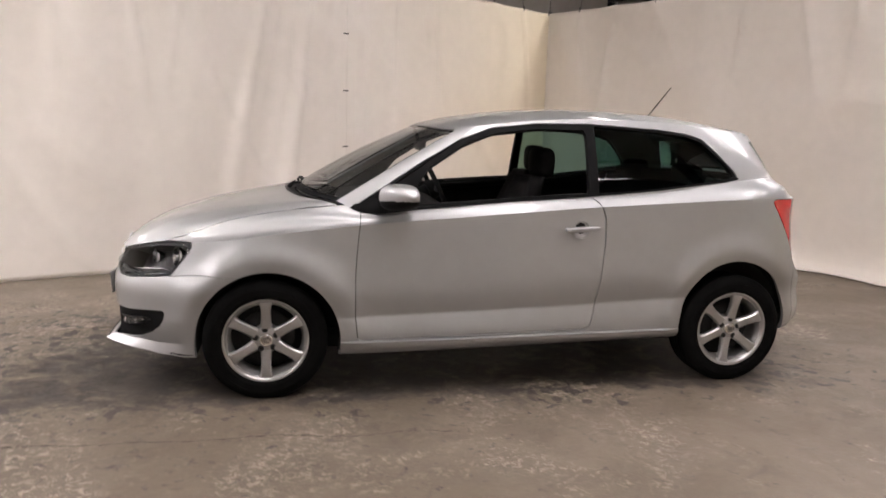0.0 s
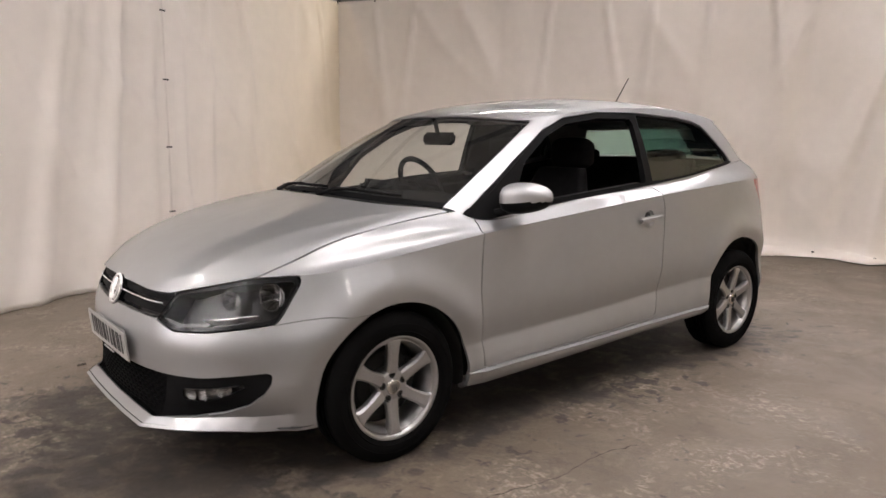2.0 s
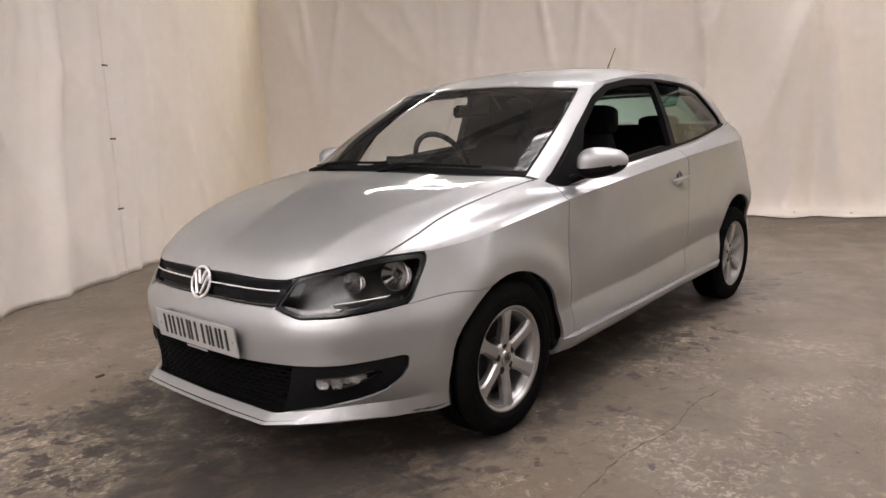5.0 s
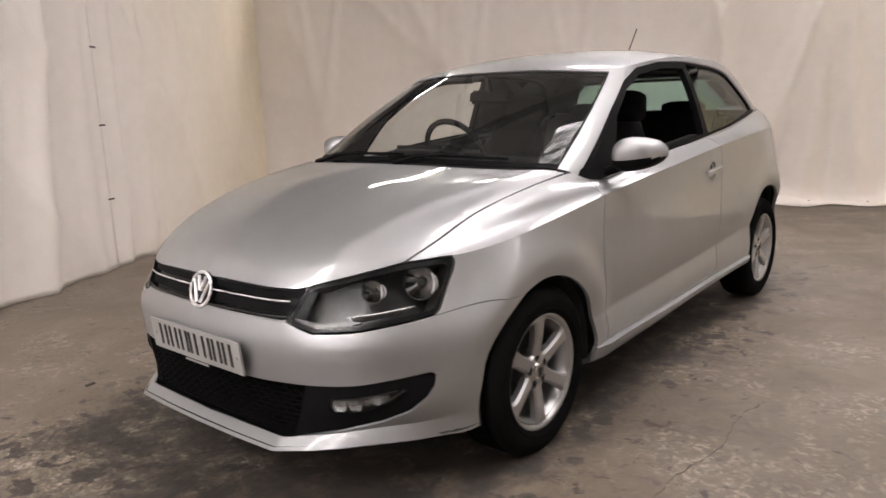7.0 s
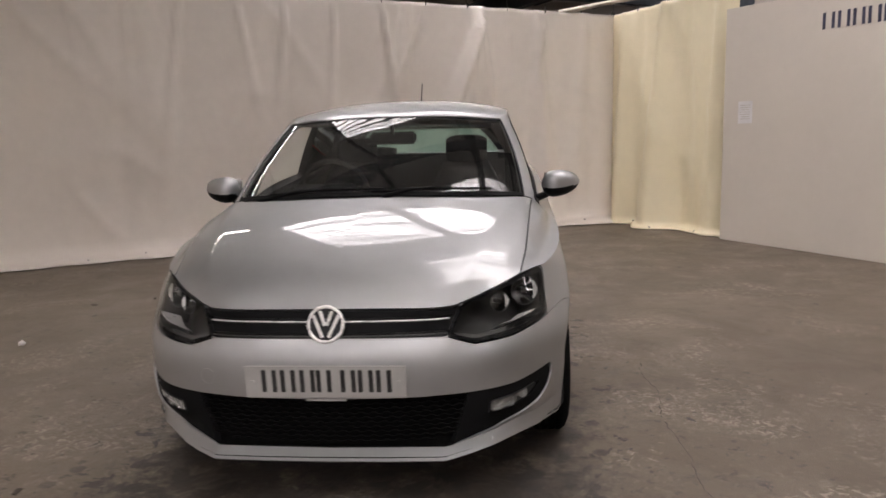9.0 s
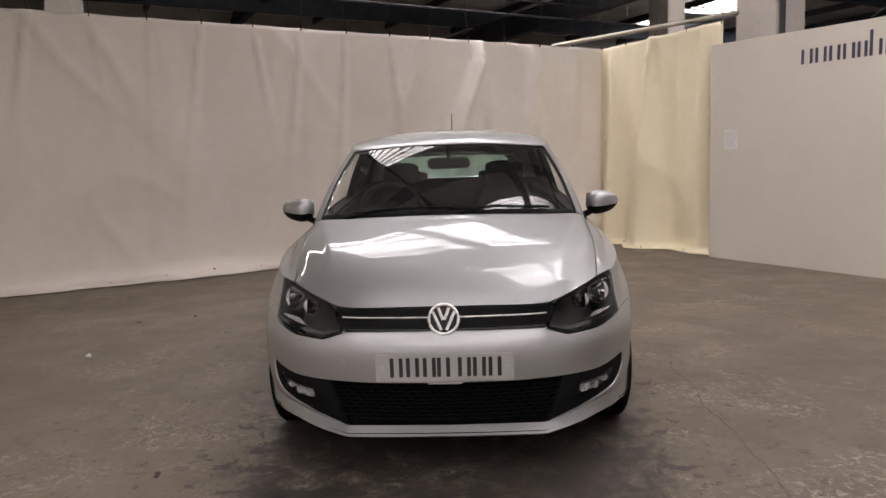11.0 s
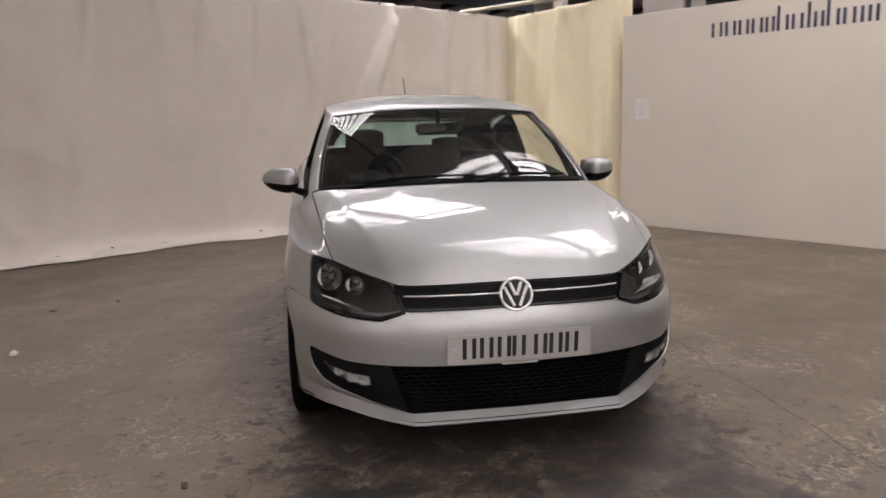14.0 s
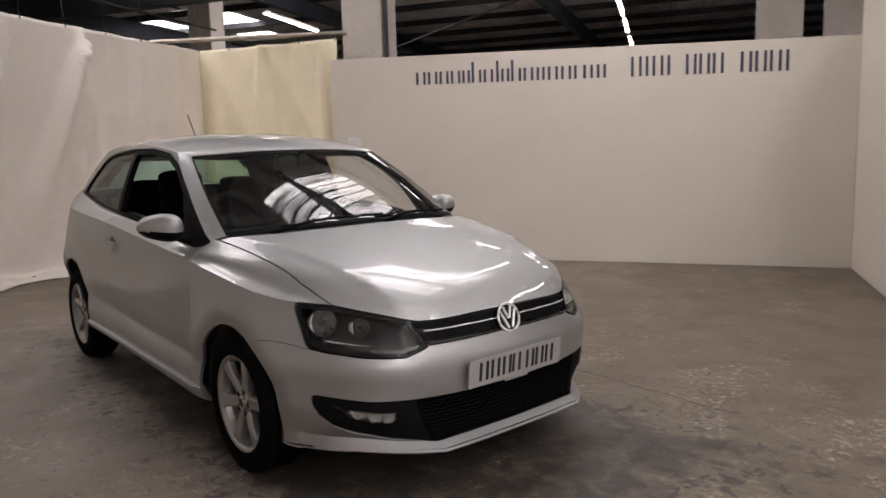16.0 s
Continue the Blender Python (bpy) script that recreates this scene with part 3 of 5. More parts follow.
# main beams along v
for u in (-9.0, -3.4, 2.6, 8.6, 14.6):
    tagged(part("roof_beam", (lambda b: (bmesh.ops.transform(b, matrix=M_ROOM @ pose(u, (V0 + V1) / 2, ROOF_Z - 0.42, 0, 0, 90), verts=b.verts), b)[1])(i_beam(V1 - V0, 0.42, 0.18)), M_BLUE),
           "blue-grey steel roof beam", "beam", "main roof beams", "structure")
# beam that crosses under the roof lights
tagged(part("roof_beam", block((U1 - U0, 0.2, 0.26), M_ROOM @ pose((U0 + U1) / 2, -2.95, ROOF_Z - 0.3), 0.01), M_STEEL), "dark steel beam under the roof lights", "beam", "main roof beams", "structure")
# deep cross beam and duct behind the wide sheeting
for v, z in ((-7.6, 4.25), (4.8, 4.25)):
    tagged(part("cross_beam", (lambda b: (bmesh.ops.transform(b, matrix=M_ROOM @ pose((U0 + U1) / 2, v, z), verts=b.verts), b)[1])(i_beam(U1 - U0, 0.45, 0.2)), M_STEEL),
           "dark steel cross beam", "beam", "cross beams", "structure")
# plastered columns with a downpipe
for u, v in ((2.97, -6.05), (8.96, -10.35), (9.2, 1.4), (9.2, 6.0), (-2.3, -8.4)):
    col = tagged(part("column", block((0.58, 0.5, ROOF_Z), M_ROOM @ pose(u, v, ROOF_Z / 2), 0.012), M_PLASTER), "grey plastered square column", "column", "hall columns", "structure")
tagged(part("downpipe", rod(room(2.62, -5.82, 0), room(2.62, -5.82, ROOF_Z), 0.03, 12), M_STEEL), "dark pipe beside the column", "pipe", kind="structure")
tagged(part("curtain_pole", rod(room(5.55, -4.75, 2.86), room(3.15, -5.72, 2.93), 0.03, 12), M_PIPE), "galvanised pole above the cream sheeting", "pole", kind="structure")
for k in range(7):
    u = 0.6 + 0.05 * k
    tagged(part("conduit", rod(room(3.5 + 0.09 * k, -8.2, ROOF_Z - 0.25), room(1.9 + 0.09 * k, -14.0, ROOF_Z - 0.3), 0.012, 6), M_WIRE), "thin metal conduit under the roof", "pipe", "conduits", "structure")
for u0, v0, u1, v1, z in ((5.9, 3.2, 6.2, -7.0, 3.35), (6.6, 4.0, 6.9, -7.0, 3.75), (0.5, -6.4, 4.5, -10.5, 3.4)):
    tagged(part("tie_rod", rod(room(u0, v0, z), room(u1, v1, z + 0.05), 0.018, 8), M_STEEL), "dark steel tie rod", "rod", "tie rods", "structure")


# skylights: translucent ribbed sheets set between purlins; some are unseen and only added for light
def skylight(u, v, w, l):
    ob = tagged(part("skylight", block((w, l, 0.02), M_ROOM @ pose(u, v, ROOF_Z - 0.015), 0.004), M_SKYLIGHT), "bright translucent ribbed roof light sheet, actual or added for light", "skylight", "roof lights", "structure")
    count = max(2, round(w / 0.24))
    for k in range(1, count):
        d = (k / count - 0.5) * w + random.uniform(-0.03, 0.03)
        part("glazing_bar", block((random.choice((0.014, 0.03, 0.055)), l, 0.03), M_ROOM @ pose(u + d, v, ROOF_Z - 0.06)), M_STEEL, ob)
    return ob


for row in SKYLIGHTS:
    skylight(*row)


def tube_lamp(u, v, z, length, power, along_v=True):
    m = M_ROOM @ pose(u, v, z, 0, 0, 93.4 if along_v else 0)
    lamp = tagged(part("tube_lamp", block((length, 0.075, 0.05), m @ pose(0, 0, 0.05), 0.01), M_BOARD), "long glowing fluorescent tube lamp under the roof", "lamp", "tube lamps")
    for dy in (-0.018, 0.018):
        part("tube", rod(m @ Vector((-length / 2 + 0.03, dy, 0)), m @ Vector((length / 2 - 0.03, dy, 0)), 0.014, 12), M_TUBE, lamp)
    # extra area lamp beyond the tubes' own glow, to brighten the car's front
    if power:
        area_lamp("tube_light", room(u, v, z - 0.03), ROOM_TURN, 0.12, length, power, (1.0, 0.93, 0.91))
    for dx in (-0.35, 0.35):
        part("hanger", rod(m @ Vector((dx * length, 0, 0.07)), Vector((m @ Vector((dx * length, 0, 0))).to_tuple()[:2] + (ROOF_Z,)), 0.005, 6), M_WIRE, lamp)


for u, v, z, length, power in TUBES:
    tube_lamp(u, v, z, length, power)

# ---- car paint and trim materials ----
def paint_material():
    """Silver metallic paint: fine flake under a clear coat, with a little dust."""
    m = mat("silver_paint", (0.372, 0.374, 0.378), rough=0.57, metal=0.96, vary=0.015, scale=1.5, fine=0.02, coat=0.75, second=(0.358, 0.36, 0.364))
    n, l = m.node_tree.nodes, m.node_tree.links
    b = n["Principled BSDF"]
    tc, vo, bp = n.new("ShaderNodeTexCoord"), n.new("ShaderNodeTexNoise"), n.new("ShaderNodeBump")
    vo.inputs["Scale"].default_value, vo.inputs["Detail"].default_value = 900, 1
    bp.inputs["Strength"].default_value, bp.inputs["Distance"].default_value = 0.06, 0.001
    l.new(tc.outputs["Object"], vo.inputs["Vector"]), l.new(vo.outputs["Fac"], bp.inputs["Height"]), l.new(bp.outputs["Normal"], b.inputs["Normal"])
    return m


M_PAINT = paint_material()
M_BLACK = mat("black_plastic", (0.006, 0.006, 0.0065), 0.55, scale=8, vary=0.1, bump=0.05, bump_scale=400, spec=0.06)
M_GREY_PL = mat("dark_grey_plastic", (0.007, 0.007, 0.0074), 0.7, spec=0.05, scale=8, vary=0.08, bump=0.06, bump_scale=300)
M_GLOSS_BLACK = mat("gloss_black", (0.007, 0.007, 0.0075), 0.28, scale=8, vary=0.1, spec=0.2)
M_MESH = mat("intake_mesh_plastic", (0.004, 0.004, 0.004), 0.8, spec=0.04)
# near-black that also paints shade into shut lines, bolt holes and behind the spokes
M_GAP = mat("shadow_gap", (0.02, 0.02, 0.02), 0.9)
M_RUBBER = mat("tyre_rubber", (0.006, 0.006, 0.006), 0.9, spec=0.03, scale=9, vary=0.2, bump=0.08, bump_scale=150)
M_ALLOY = mat("alloy_silver", (0.36, 0.355, 0.35), 0.38, 0.75, scale=9, vary=0.05, coat=0.3)
M_CHROME = mat("chrome", (0.82, 0.8, 0.78), 0.1, 1.0, scale=9, vary=0.03, fine=0.01)
M_BRIGHT = mat("bright_silver", (0.78, 0.77, 0.76), 0.28, 0.3, scale=20, vary=0.04)
M_BLADE = mat("lamp_blade", (0.1, 0.099, 0.097), 0.35, 0.3, scale=60, vary=0.25, fine=0.15)
M_LAMP_IN = mat("lamp_housing", (0.035, 0.0345, 0.034), 0.35, 0.3, scale=9)
M_REFLECTOR = mat("lamp_reflector", (0.42, 0.415, 0.41), 0.12, 1.0, scale=20, vary=0.05)
M_RED = mat("red_lens", (0.45, 0.012, 0.012), 0.12, scale=20, vary=0.1, coat=0.6)
M_FOG = mat("fluted_reflector", (0.72, 0.72, 0.70), 0.22, 0.75, scale=45, vary=0.3, fine=0.25, bump=0.8, bump_scale=140)
M_CLOTH = mat("dark_cloth", (0.008, 0.0074, 0.0078), 0.9, spec=0.08, scale=20, vary=0.2, bump=0.2, bump_scale=400)
M_LINING = mat("grey_lining", (0.3, 0.28, 0.26), 0.9, scale=12, vary=0.08, bump=0.1, bump_scale=300)
M_DASH = mat("dashboard_plastic", (0.012, 0.012, 0.0125), 0.7, spec=0.12, scale=10, vary=0.12, bump=0.12, bump_scale=500)
M_PLATE = mat("plate_white", (0.32, 0.312, 0.30), 0.35, scale=6, vary=0.04, fine=0.02)
M_BAR = mat("plate_black", (0.012, 0.012, 0.012), 0.5)
M_GLASS = glass("clear_glass", (0.84, 0.885, 0.865), dust=0.014, drops=0.6)
M_GLASS_T = glass("tinted_glass", (0.2, 0.33, 0.30))
M_GLASS_G = glass("green_glass", (0.46, 0.70, 0.63))
M_LENS = glass("clear_lens", (0.93, 0.93, 0.93), ior=1.25)


# ---- surface tools ----
def spline(t, xs, n):
    """Natural cubic spline through rows xs at knots t, sampled evenly at n places of the knot range."""
    t, xs = np.asarray(t, float), np.asarray(xs, float)
    k = len(t)
    h = np.diff(t)
    a = np.zeros((k, k))
    r = np.zeros((k, *xs.shape[1:]))
    a[0, 0] = a[-1, -1] = 1
    for i in range(1, k - 1):
        a[i, i - 1:i + 2] = h[i - 1], 2 * (h[i - 1] + h[i]), h[i]
        r[i] = 6 * ((xs[i + 1] - xs[i]) / h[i] - (xs[i] - xs[i - 1]) / h[i - 1])
    m = np.linalg.solve(a, r.reshape(k, -1)).reshape(r.shape)
    q = np.asarray(n, float) if np.ndim(n) else np.linspace(t[0], t[-1], n)
    j = np.clip(np.searchsorted(t, q, side="right") - 1, 0, k - 2)
    sh = (-1,) + (1,) * (xs.ndim - 1)
    u, hj = (q - t[j]).reshape(sh), h[j].reshape(sh)
    w = hj - u
    return (m[j] * w ** 3 + m[j + 1] * u ** 3) / (6 * hj) + (xs[j] / hj - m[j] * hj / 6) * w + (xs[j + 1] / hj - m[j + 1] * hj / 6) * u


def inside(px, py, poly):
    """Signed distance to a closed outline, positive inside."""
    poly = np.asarray(poly, float)
    best = np.full(px.shape, 1e9)
    odd = np.zeros(px.shape, bool)
    for (ax, ay), (bx, by) in zip(poly, np.roll(poly, -1, 0)):
        ex, ey = bx - ax, by - ay
        t = np.clip(((px - ax) * ex + (py - ay) * ey) / (ex * ex + ey * ey), 0, 1)
        best = np.minimum(best, np.hypot(px - ax - t * ex, py - ay - t * ey))
        hit = ((ay > py) != (by > py))
        with np.errstate(divide="ignore", invalid="ignore"):
            odd ^= hit & (px < (bx - ax) * (py - ay) / (by - ay) + ax)
    return np.where(odd, best, -best)


class Sheet:
    """A piece of a surface: rows of x, h, z, s, v, nx, nh, nz for each vertex (h is the distance from the middle plane)."""

    def __init__(self, rows, faces):
        self.rows, self.faces = rows, faces

    def col(self, *k):
        return [self.rows[:, i] for i in k]

    def keep(self, f):
        """The piece where f (one number a vertex) is above zero, cut along its zero line."""
        f = np.asarray(f, float)
        f = np.where(np.abs(f) < 1e-6, 1e-6, f)
        rows, extra, made, out = self.rows, [], {}, []
        pos = f > 0
        base = len(rows)
        for face in self.faces:
            ins = [pos[i] for i in face]
            if all(ins):
                out.append(face)
            elif any(ins):
                new_face = []
                for a, b in zip(face, face[1:] + face[:1]):
                    if pos[a]:
                        new_face.append(a)
                    if pos[a] != pos[b]:
                        key = (a, b) if a < b else (b, a)
                        if key not in made:
                            made[key] = base + len(extra)
                            t = f[key[0]] / (f[key[0]] - f[key[1]])
                            extra.append(rows[key[0]] + t * (rows[key[1]] - rows[key[0]]))
                        new_face.append(made[key])
                if len(new_face) > 2:
                    out.append(tuple(new_face))
        allrows = np.vstack([rows, np.array(extra)]) if extra else rows
        used = sorted({i for face in out for i in face})
        at = {o: i for i, o in enumerate(used)}
        return Sheet(allrows[used] if used else allrows[:0], [tuple(at[i] for i in face) for face in out])

    def moved(self, d):
        """The piece shifted d along its normals."""
        rows = self.rows.copy()
        rows[:, 0:3] += d * rows[:, 5:8]
        return Sheet(rows, self.faces)

    def edges(self):
        seen = {}
        for face in self.faces:
            for a, b in zip(face, face[1:] + face[:1]):
                seen[(a, b)] = 1
        return [e for e in seen if (e[1], e[0]) not in seen]


def shell(name, sheet, material, sides=(-1,), lip=0.014, parent=None, label=""):
    """Links a sheet as a mesh with turned-in rims, on one side of the car or joined across the middle."""
    if not sheet.faces:
        return None
    vs, fs, ns = [], [], []
    for side in sides:
        base = len(vs)
        p, nrm = sheet.rows[:, 0:3] * (1, side, 1), sheet.rows[:, 5:8] * (1, side, 1)
        vs += list(p)
        ns += list(nrm)
        f0 = sheet.faces[len(sheet.faces) // 2]
        q0 = [Vector(p[i]) for i in f0[:3]]
        flip = (q0[1] - q0[0]).cross(q0[2] - q0[0]).dot(Vector(nrm[f0[0]])) < 0
        fs += [tuple(base + i for i in (f[::-1] if flip else f)) for f in sheet.faces]
        if lip:
            for a, b in sheet.edges():
                if sheet.rows[a, 1] < 1e-4 and sheet.rows[b, 1] < 1e-4:
                    continue
                k = len(vs)
                vs += [p[a], p[b], p[b] - lip * nrm[b], p[a] - lip * nrm[a]]
                fs.append((k + 1, k, k + 3, k + 2)[::-1 if flip else 1])
    ob = link_mesh(name, vs, fs, material, parent, True, label)
    ob.data.set_sharp_from_angle(angle=radians(28))
    return ob


def grid_sheet(pts, par):
    """A sheet from a grid of points (rows go round the car, columns go up) with its normals."""
    nu, nv = pts.shape[:2]
    du, dv = np.gradient(pts, axis=0), np.gradient(pts, axis=1)
    nrm = np.cross(dv, du)
    # outward on the positive half
    nrm /= np.linalg.norm(nrm, axis=2, keepdims=True) + 1e-12
    rows = np.concatenate([pts, par, nrm], 2).reshape(nu * nv, 8)
    faces = [(i * nv + j, i * nv + j + 1, (i + 1) * nv + j + 1, (i + 1) * nv + j) for i in range(nu - 1) for j in range(nv - 1)]
    return Sheet(rows, faces)


# ---- the lower body: lines that run from the nose round the corner to the tail ----
FRONT_H = (0.0, 0.2, 0.385, 0.475, 0.60, 0.72, 0.785)
SIDE_X = (-0.2, 0.0, 0.2, 0.43, 1.0, 1.65, 2.1, 2.47, 2.8)
PLAN_H = (0.822, 0.836, 0.838, 0.832, 0.834, 0.834, 0.838, 0.836, 0.79)


def low_line(nose, z_front, sweep_a, sweep_b, tuck, z_side, z_tail, tail):
    """A line below the shoulder: nose place, swept corner, flank tucked in by tuck, tail."""
    zf = np.interp(np.arange(7), np.linspace(0, 6, len(z_front)), z_front)
    zs = np.interp(SIDE_X, np.linspace(-0.2, 2.8, len(z_side)), z_side)
    rows = [(nose + sweep_a * (h / 0.8) ** 2 + sweep_b * (h / 0.8) ** 7, h * (1 - tuck * 0.6), z) for h, z in zip(FRONT_H, zf)]
    rows += [(x, p - tuck, z) for x, p, z in zip(SIDE_X, PLAN_H, zs)]
    rows += [(tail - 0.12, 0.66 - tuck, z_tail), (tail - 0.03, 0.42, z_tail), (tail, 0.0, z_tail)]
    return rows


def high_line(front, side_x, side_h, side_z, tail):
    return list(front) + list(zip(side_x, side_h, side_z)) + list(tail)


BODY_LINES = [
    low_line(-0.770, (0.190, 0.186, 0.186, 0.20, 0.21), 0.10, 0.42, 0.060, (0.205, 0.205, 0.225, 0.25, 0.26), 0.27, 3.03),
    low_line(-0.822, (0.207, 0.207, 0.208, 0.209, 0.206), 0.10, 0.44, 0.020, (0.225, 0.225, 0.25, 0.27, 0.28), 0.29, 3.08),
    low_line(-0.816, (0.235, 0.235, 0.240, 0.26, 0.27), 0.10, 0.44, 0.006, (0.26, 0.262, 0.275, 0.29, 0.30), 0.33, 3.10),
    low_line(-0.794, (0.33, 0.33, 0.335, 0.34, 0.345), 0.16, 0.35, 0.001, (0.305, 0.305, 0.318, 0.335, 0.35), 0.40, 3.10),
    low_line(-0.803, (0.43, 0.43, 0.43, 0.43, 0.425), 0.165, 0.33, 0.020, (0.39, 0.403, 0.430, 0.470, 0.51), 0.47, 3.10),
    low_line(-0.803, (0.53, 0.53, 0.525, 0.52, 0.515), 0.165, 0.34, 0.008, (0.50, 0.50, 0.525, 0.555, 0.585), 0.56, 3.09),
    low_line(-0.782, (0.596, 0.595, 0.591, 0.560, 0.567, 0.589, 0.607), 0.15, 0.41, 0.012, (0.60, 0.62, 0.66, 0.70, 0.72), 0.64, 3.04),
    high_line([(-0.752, 0, 0.687), (-0.742, 0.2, 0.687), (-0.700, 0.405, 0.682), (-0.598, 0.525, 0.716), (-0.470, 0.628, 0.748), (-0.37, 0.69, 0.752), (-0.275, 0.737, 0.757)],
              (-0.15, 0.0, 0.2, 0.43, 1.0, 1.65, 2.1, 2.47, 2.78), (0.772, 0.80, 0.812, 0.813, 0.816, 0.817, 0.815, 0.802, 0.738),
              (0.772, 0.797, 0.823, 0.848, 0.898, 0.950, 0.978, 0.998, 1.005), [(2.88, 0.665, 1.0), (2.96, 0.42, 0.99), (2.99, 0, 0.98)]),
    high_line([(-0.665, 0, 0.763), (-0.655, 0.2, 0.762), (-0.617, 0.39, 0.755), (-0.525, 0.52, 0.766), (-0.405, 0.625, 0.777), (-0.30, 0.688, 0.776), (-0.215, 0.716, 0.782)],
              (-0.11, 0.04, 0.22, 0.45, 1.0, 1.65, 2.1, 2.47, 2.77), (0.741, 0.764, 0.779, 0.788, 0.801, 0.804, 0.801, 0.788, 0.728),
              (0.794, 0.817, 0.839, 0.860, 0.910, 0.961, 0.991, 1.014, 1.025), [(2.845, 0.645, 1.03), (2.92, 0.41, 1.03), (2.95, 0, 1.03)]),
    high_line([(-0.46, 0, 0.853), (-0.455, 0.2, 0.850), (-0.43, 0.39, 0.842), (-0.385, 0.52, 0.831), (-0.30, 0.618, 0.832), (-0.20, 0.668, 0.840), (-0.10, 0.698, 0.846)],
              (0.0, 0.13, 0.28, 0.47, 1.0, 1.65, 2.1, 2.47, 2.76), (0.724, 0.746, 0.763, 0.774, 0.786, 0.788, 0.782, 0.765, 0.711),
              (0.857, 0.868, 0.873, 0.875, 0.924, 0.974, 1.007, 1.036, 1.055), [(2.83, 0.63, 1.06), (2.91, 0.4, 1.06), (2.94, 0, 1.06)]),
    high_line([(-0.18, 0, 0.926), (-0.175, 0.2, 0.922), (-0.155, 0.39, 0.912), (-0.12, 0.51, 0.904), (-0.05, 0.60, 0.901), (0.03, 0.65, 0.907), (0.11, 0.683, 0.907)],
              (0.18, 0.26, 0.36, 0.50, 1.0, 1.65, 2.1, 2.46, 2.72), (0.704, 0.724, 0.744, 0.759, 0.772, 0.773, 0.764, 0.743, 0.692),
              (0.906, 0.902, 0.894, 0.886, 0.937, 0.985, 1.021, 1.061, 1.085), [(2.80, 0.6, 1.085), (2.875, 0.39, 1.085), (2.905, 0, 1.085)]),
    high_line([(0.13, 0, 0.985), (0.135, 0.2, 0.983), (0.165, 0.39, 0.977), (0.205, 0.50, 0.971), (0.255, 0.58, 0.966), (0.30, 0.64, 0.960), (0.345, 0.685, 0.950)],
              (0.375, 0.405, 0.45, 0.55, 1.02, 1.65, 2.1, 2.45, 2.69), (0.705, 0.725, 0.740, 0.748, 0.757, 0.757, 0.746, 0.722, 0.675),
              (0.940, 0.924, 0.906, 0.894, 0.947, 0.993, 1.032, 1.088, 1.11), [(2.785, 0.58, 1.11), (2.86, 0.38, 1.11), (2.89, 0, 1.11)]),
]
ARCH_F, ARCH_R = (0.012, 0.283, 0.342, 1.0), (2.465, 0.31, 0.360, 1.09)


def lower_body():
    ctrl = np.array(BODY_LINES)
    knots = np.concatenate([[0], np.cumsum(np.mean(np.linalg.norm(np.diff(ctrl, axis=1), axis=2), axis=0))])
    nu, per = 330, 11
    u = np.linspace(0, knots[-1], nu)
    around = spline(knots, ctrl.transpose(1, 0, 2), u)
    lip_h, lip_x = (0, 0.2, 0.378, 0.463, 0.53, 0.61, 0.68, 0.72, 0.775), (-0.832, -0.829, -0.820, -0.757, -0.695, -0.602, -0.522, -0.455, -0.345)
    for k in (0, 1, 2):
        h = around[:, k, 1]
        share = np.clip((0.79 - h) / 0.05, 0, 1) * (around[:, k, 0] < -0.2)
        back = (0.05, 0.0, 0.046)[k] * np.clip((0.78 - h) / 0.3, 0, 1)
        around[:, k, 0] += share * (np.interp(h, lip_h, lip_x) + back - around[:, k, 0])
    for k, hs, zs in ((6, (0, 0.385, 0.475, 0.60, 0.70), (0.596, 0.591, 0.560, 0.567, 0.584)), (7, (0, 0.405, 0.525, 0.628, 0.68), (0.686, 0.682, 0.716, 0.747, 0.751))):
        sel = (around[:, k, 1] < hs[-1]) & (around[:, k, 0] < 0)
        around[sel, k, 2] = np.interp(around[sel, k, 1], hs, zs)
    v = np.linspace(0, len(BODY_LINES) - 1, per * (len(BODY_LINES) - 1) + 1)
    pts = np.zeros((nu, len(v), 3))
    # crisp lines: lip and shoulder all round, the lower door crease on the flanks only
    for i in range(nu):
        k = np.concatenate([[0], np.cumsum(np.linalg.norm(np.diff(around[i], axis=0), axis=1) ** 0.8)])
        q = np.interp(v, np.arange(len(k)), k)
        crisp = np.clip((around[i, 4, 0] - 0.3) / 0.12, 0, 1) * np.clip((2.75 - around[i, 4, 0]) / 0.4, 0, 1)
        for breaks, weight in (((0, 1, 2, 7, 11), 1 - crisp), ((0, 1, 2, 4, 7, 11), crisp)):
            if weight <= 0:
                continue
            for a, b in zip(breaks, breaks[1:]):
                sel = (v >= a) & (v <= b) if a == 0 else (v > a) & (v <= b)
                pts[i, sel] += weight * spline(k[a:b + 1], around[i, a:b + 1], q[sel])
    pts[0, :, 1] = pts[-1, :, 1] = 0
    pts[:, :, 1] = np.maximum(pts[:, :, 1], 0)
    par = np.zeros((*pts.shape[:2], 2))
    par[:, :, 0], par[:, :, 1] = np.interp(u, knots, np.arange(len(knots)))[:, None], v[None]
    x, h, z = pts[:, :, 0], pts[:, :, 1], pts[:, :, 2]
    # flared rims round the wheel openings
    for cx, cz, r, narrow in (ARCH_F, ARCH_R):
        d = np.hypot((x - cx) * narrow, z - cz) - r
        q = np.clip(d / 0.062, 0, 1)
        h += np.clip((z - 0.26) / 0.12, 0, 1) * np.where(h > 0.5, np.where(d < 0.062, 0.017 - 0.010 * (1 - q) ** 1.6, 0.017 * np.exp(-(np.maximum(d - 0.062, 0) / 0.07) ** 2)), 0)
    # bonnet creases: a crest that runs from the screen's corners to the grille's corners
    fold = 0.432 + 0.235 * np.clip((x + 0.685) / 1.015, 0, 1)
    off = h - fold
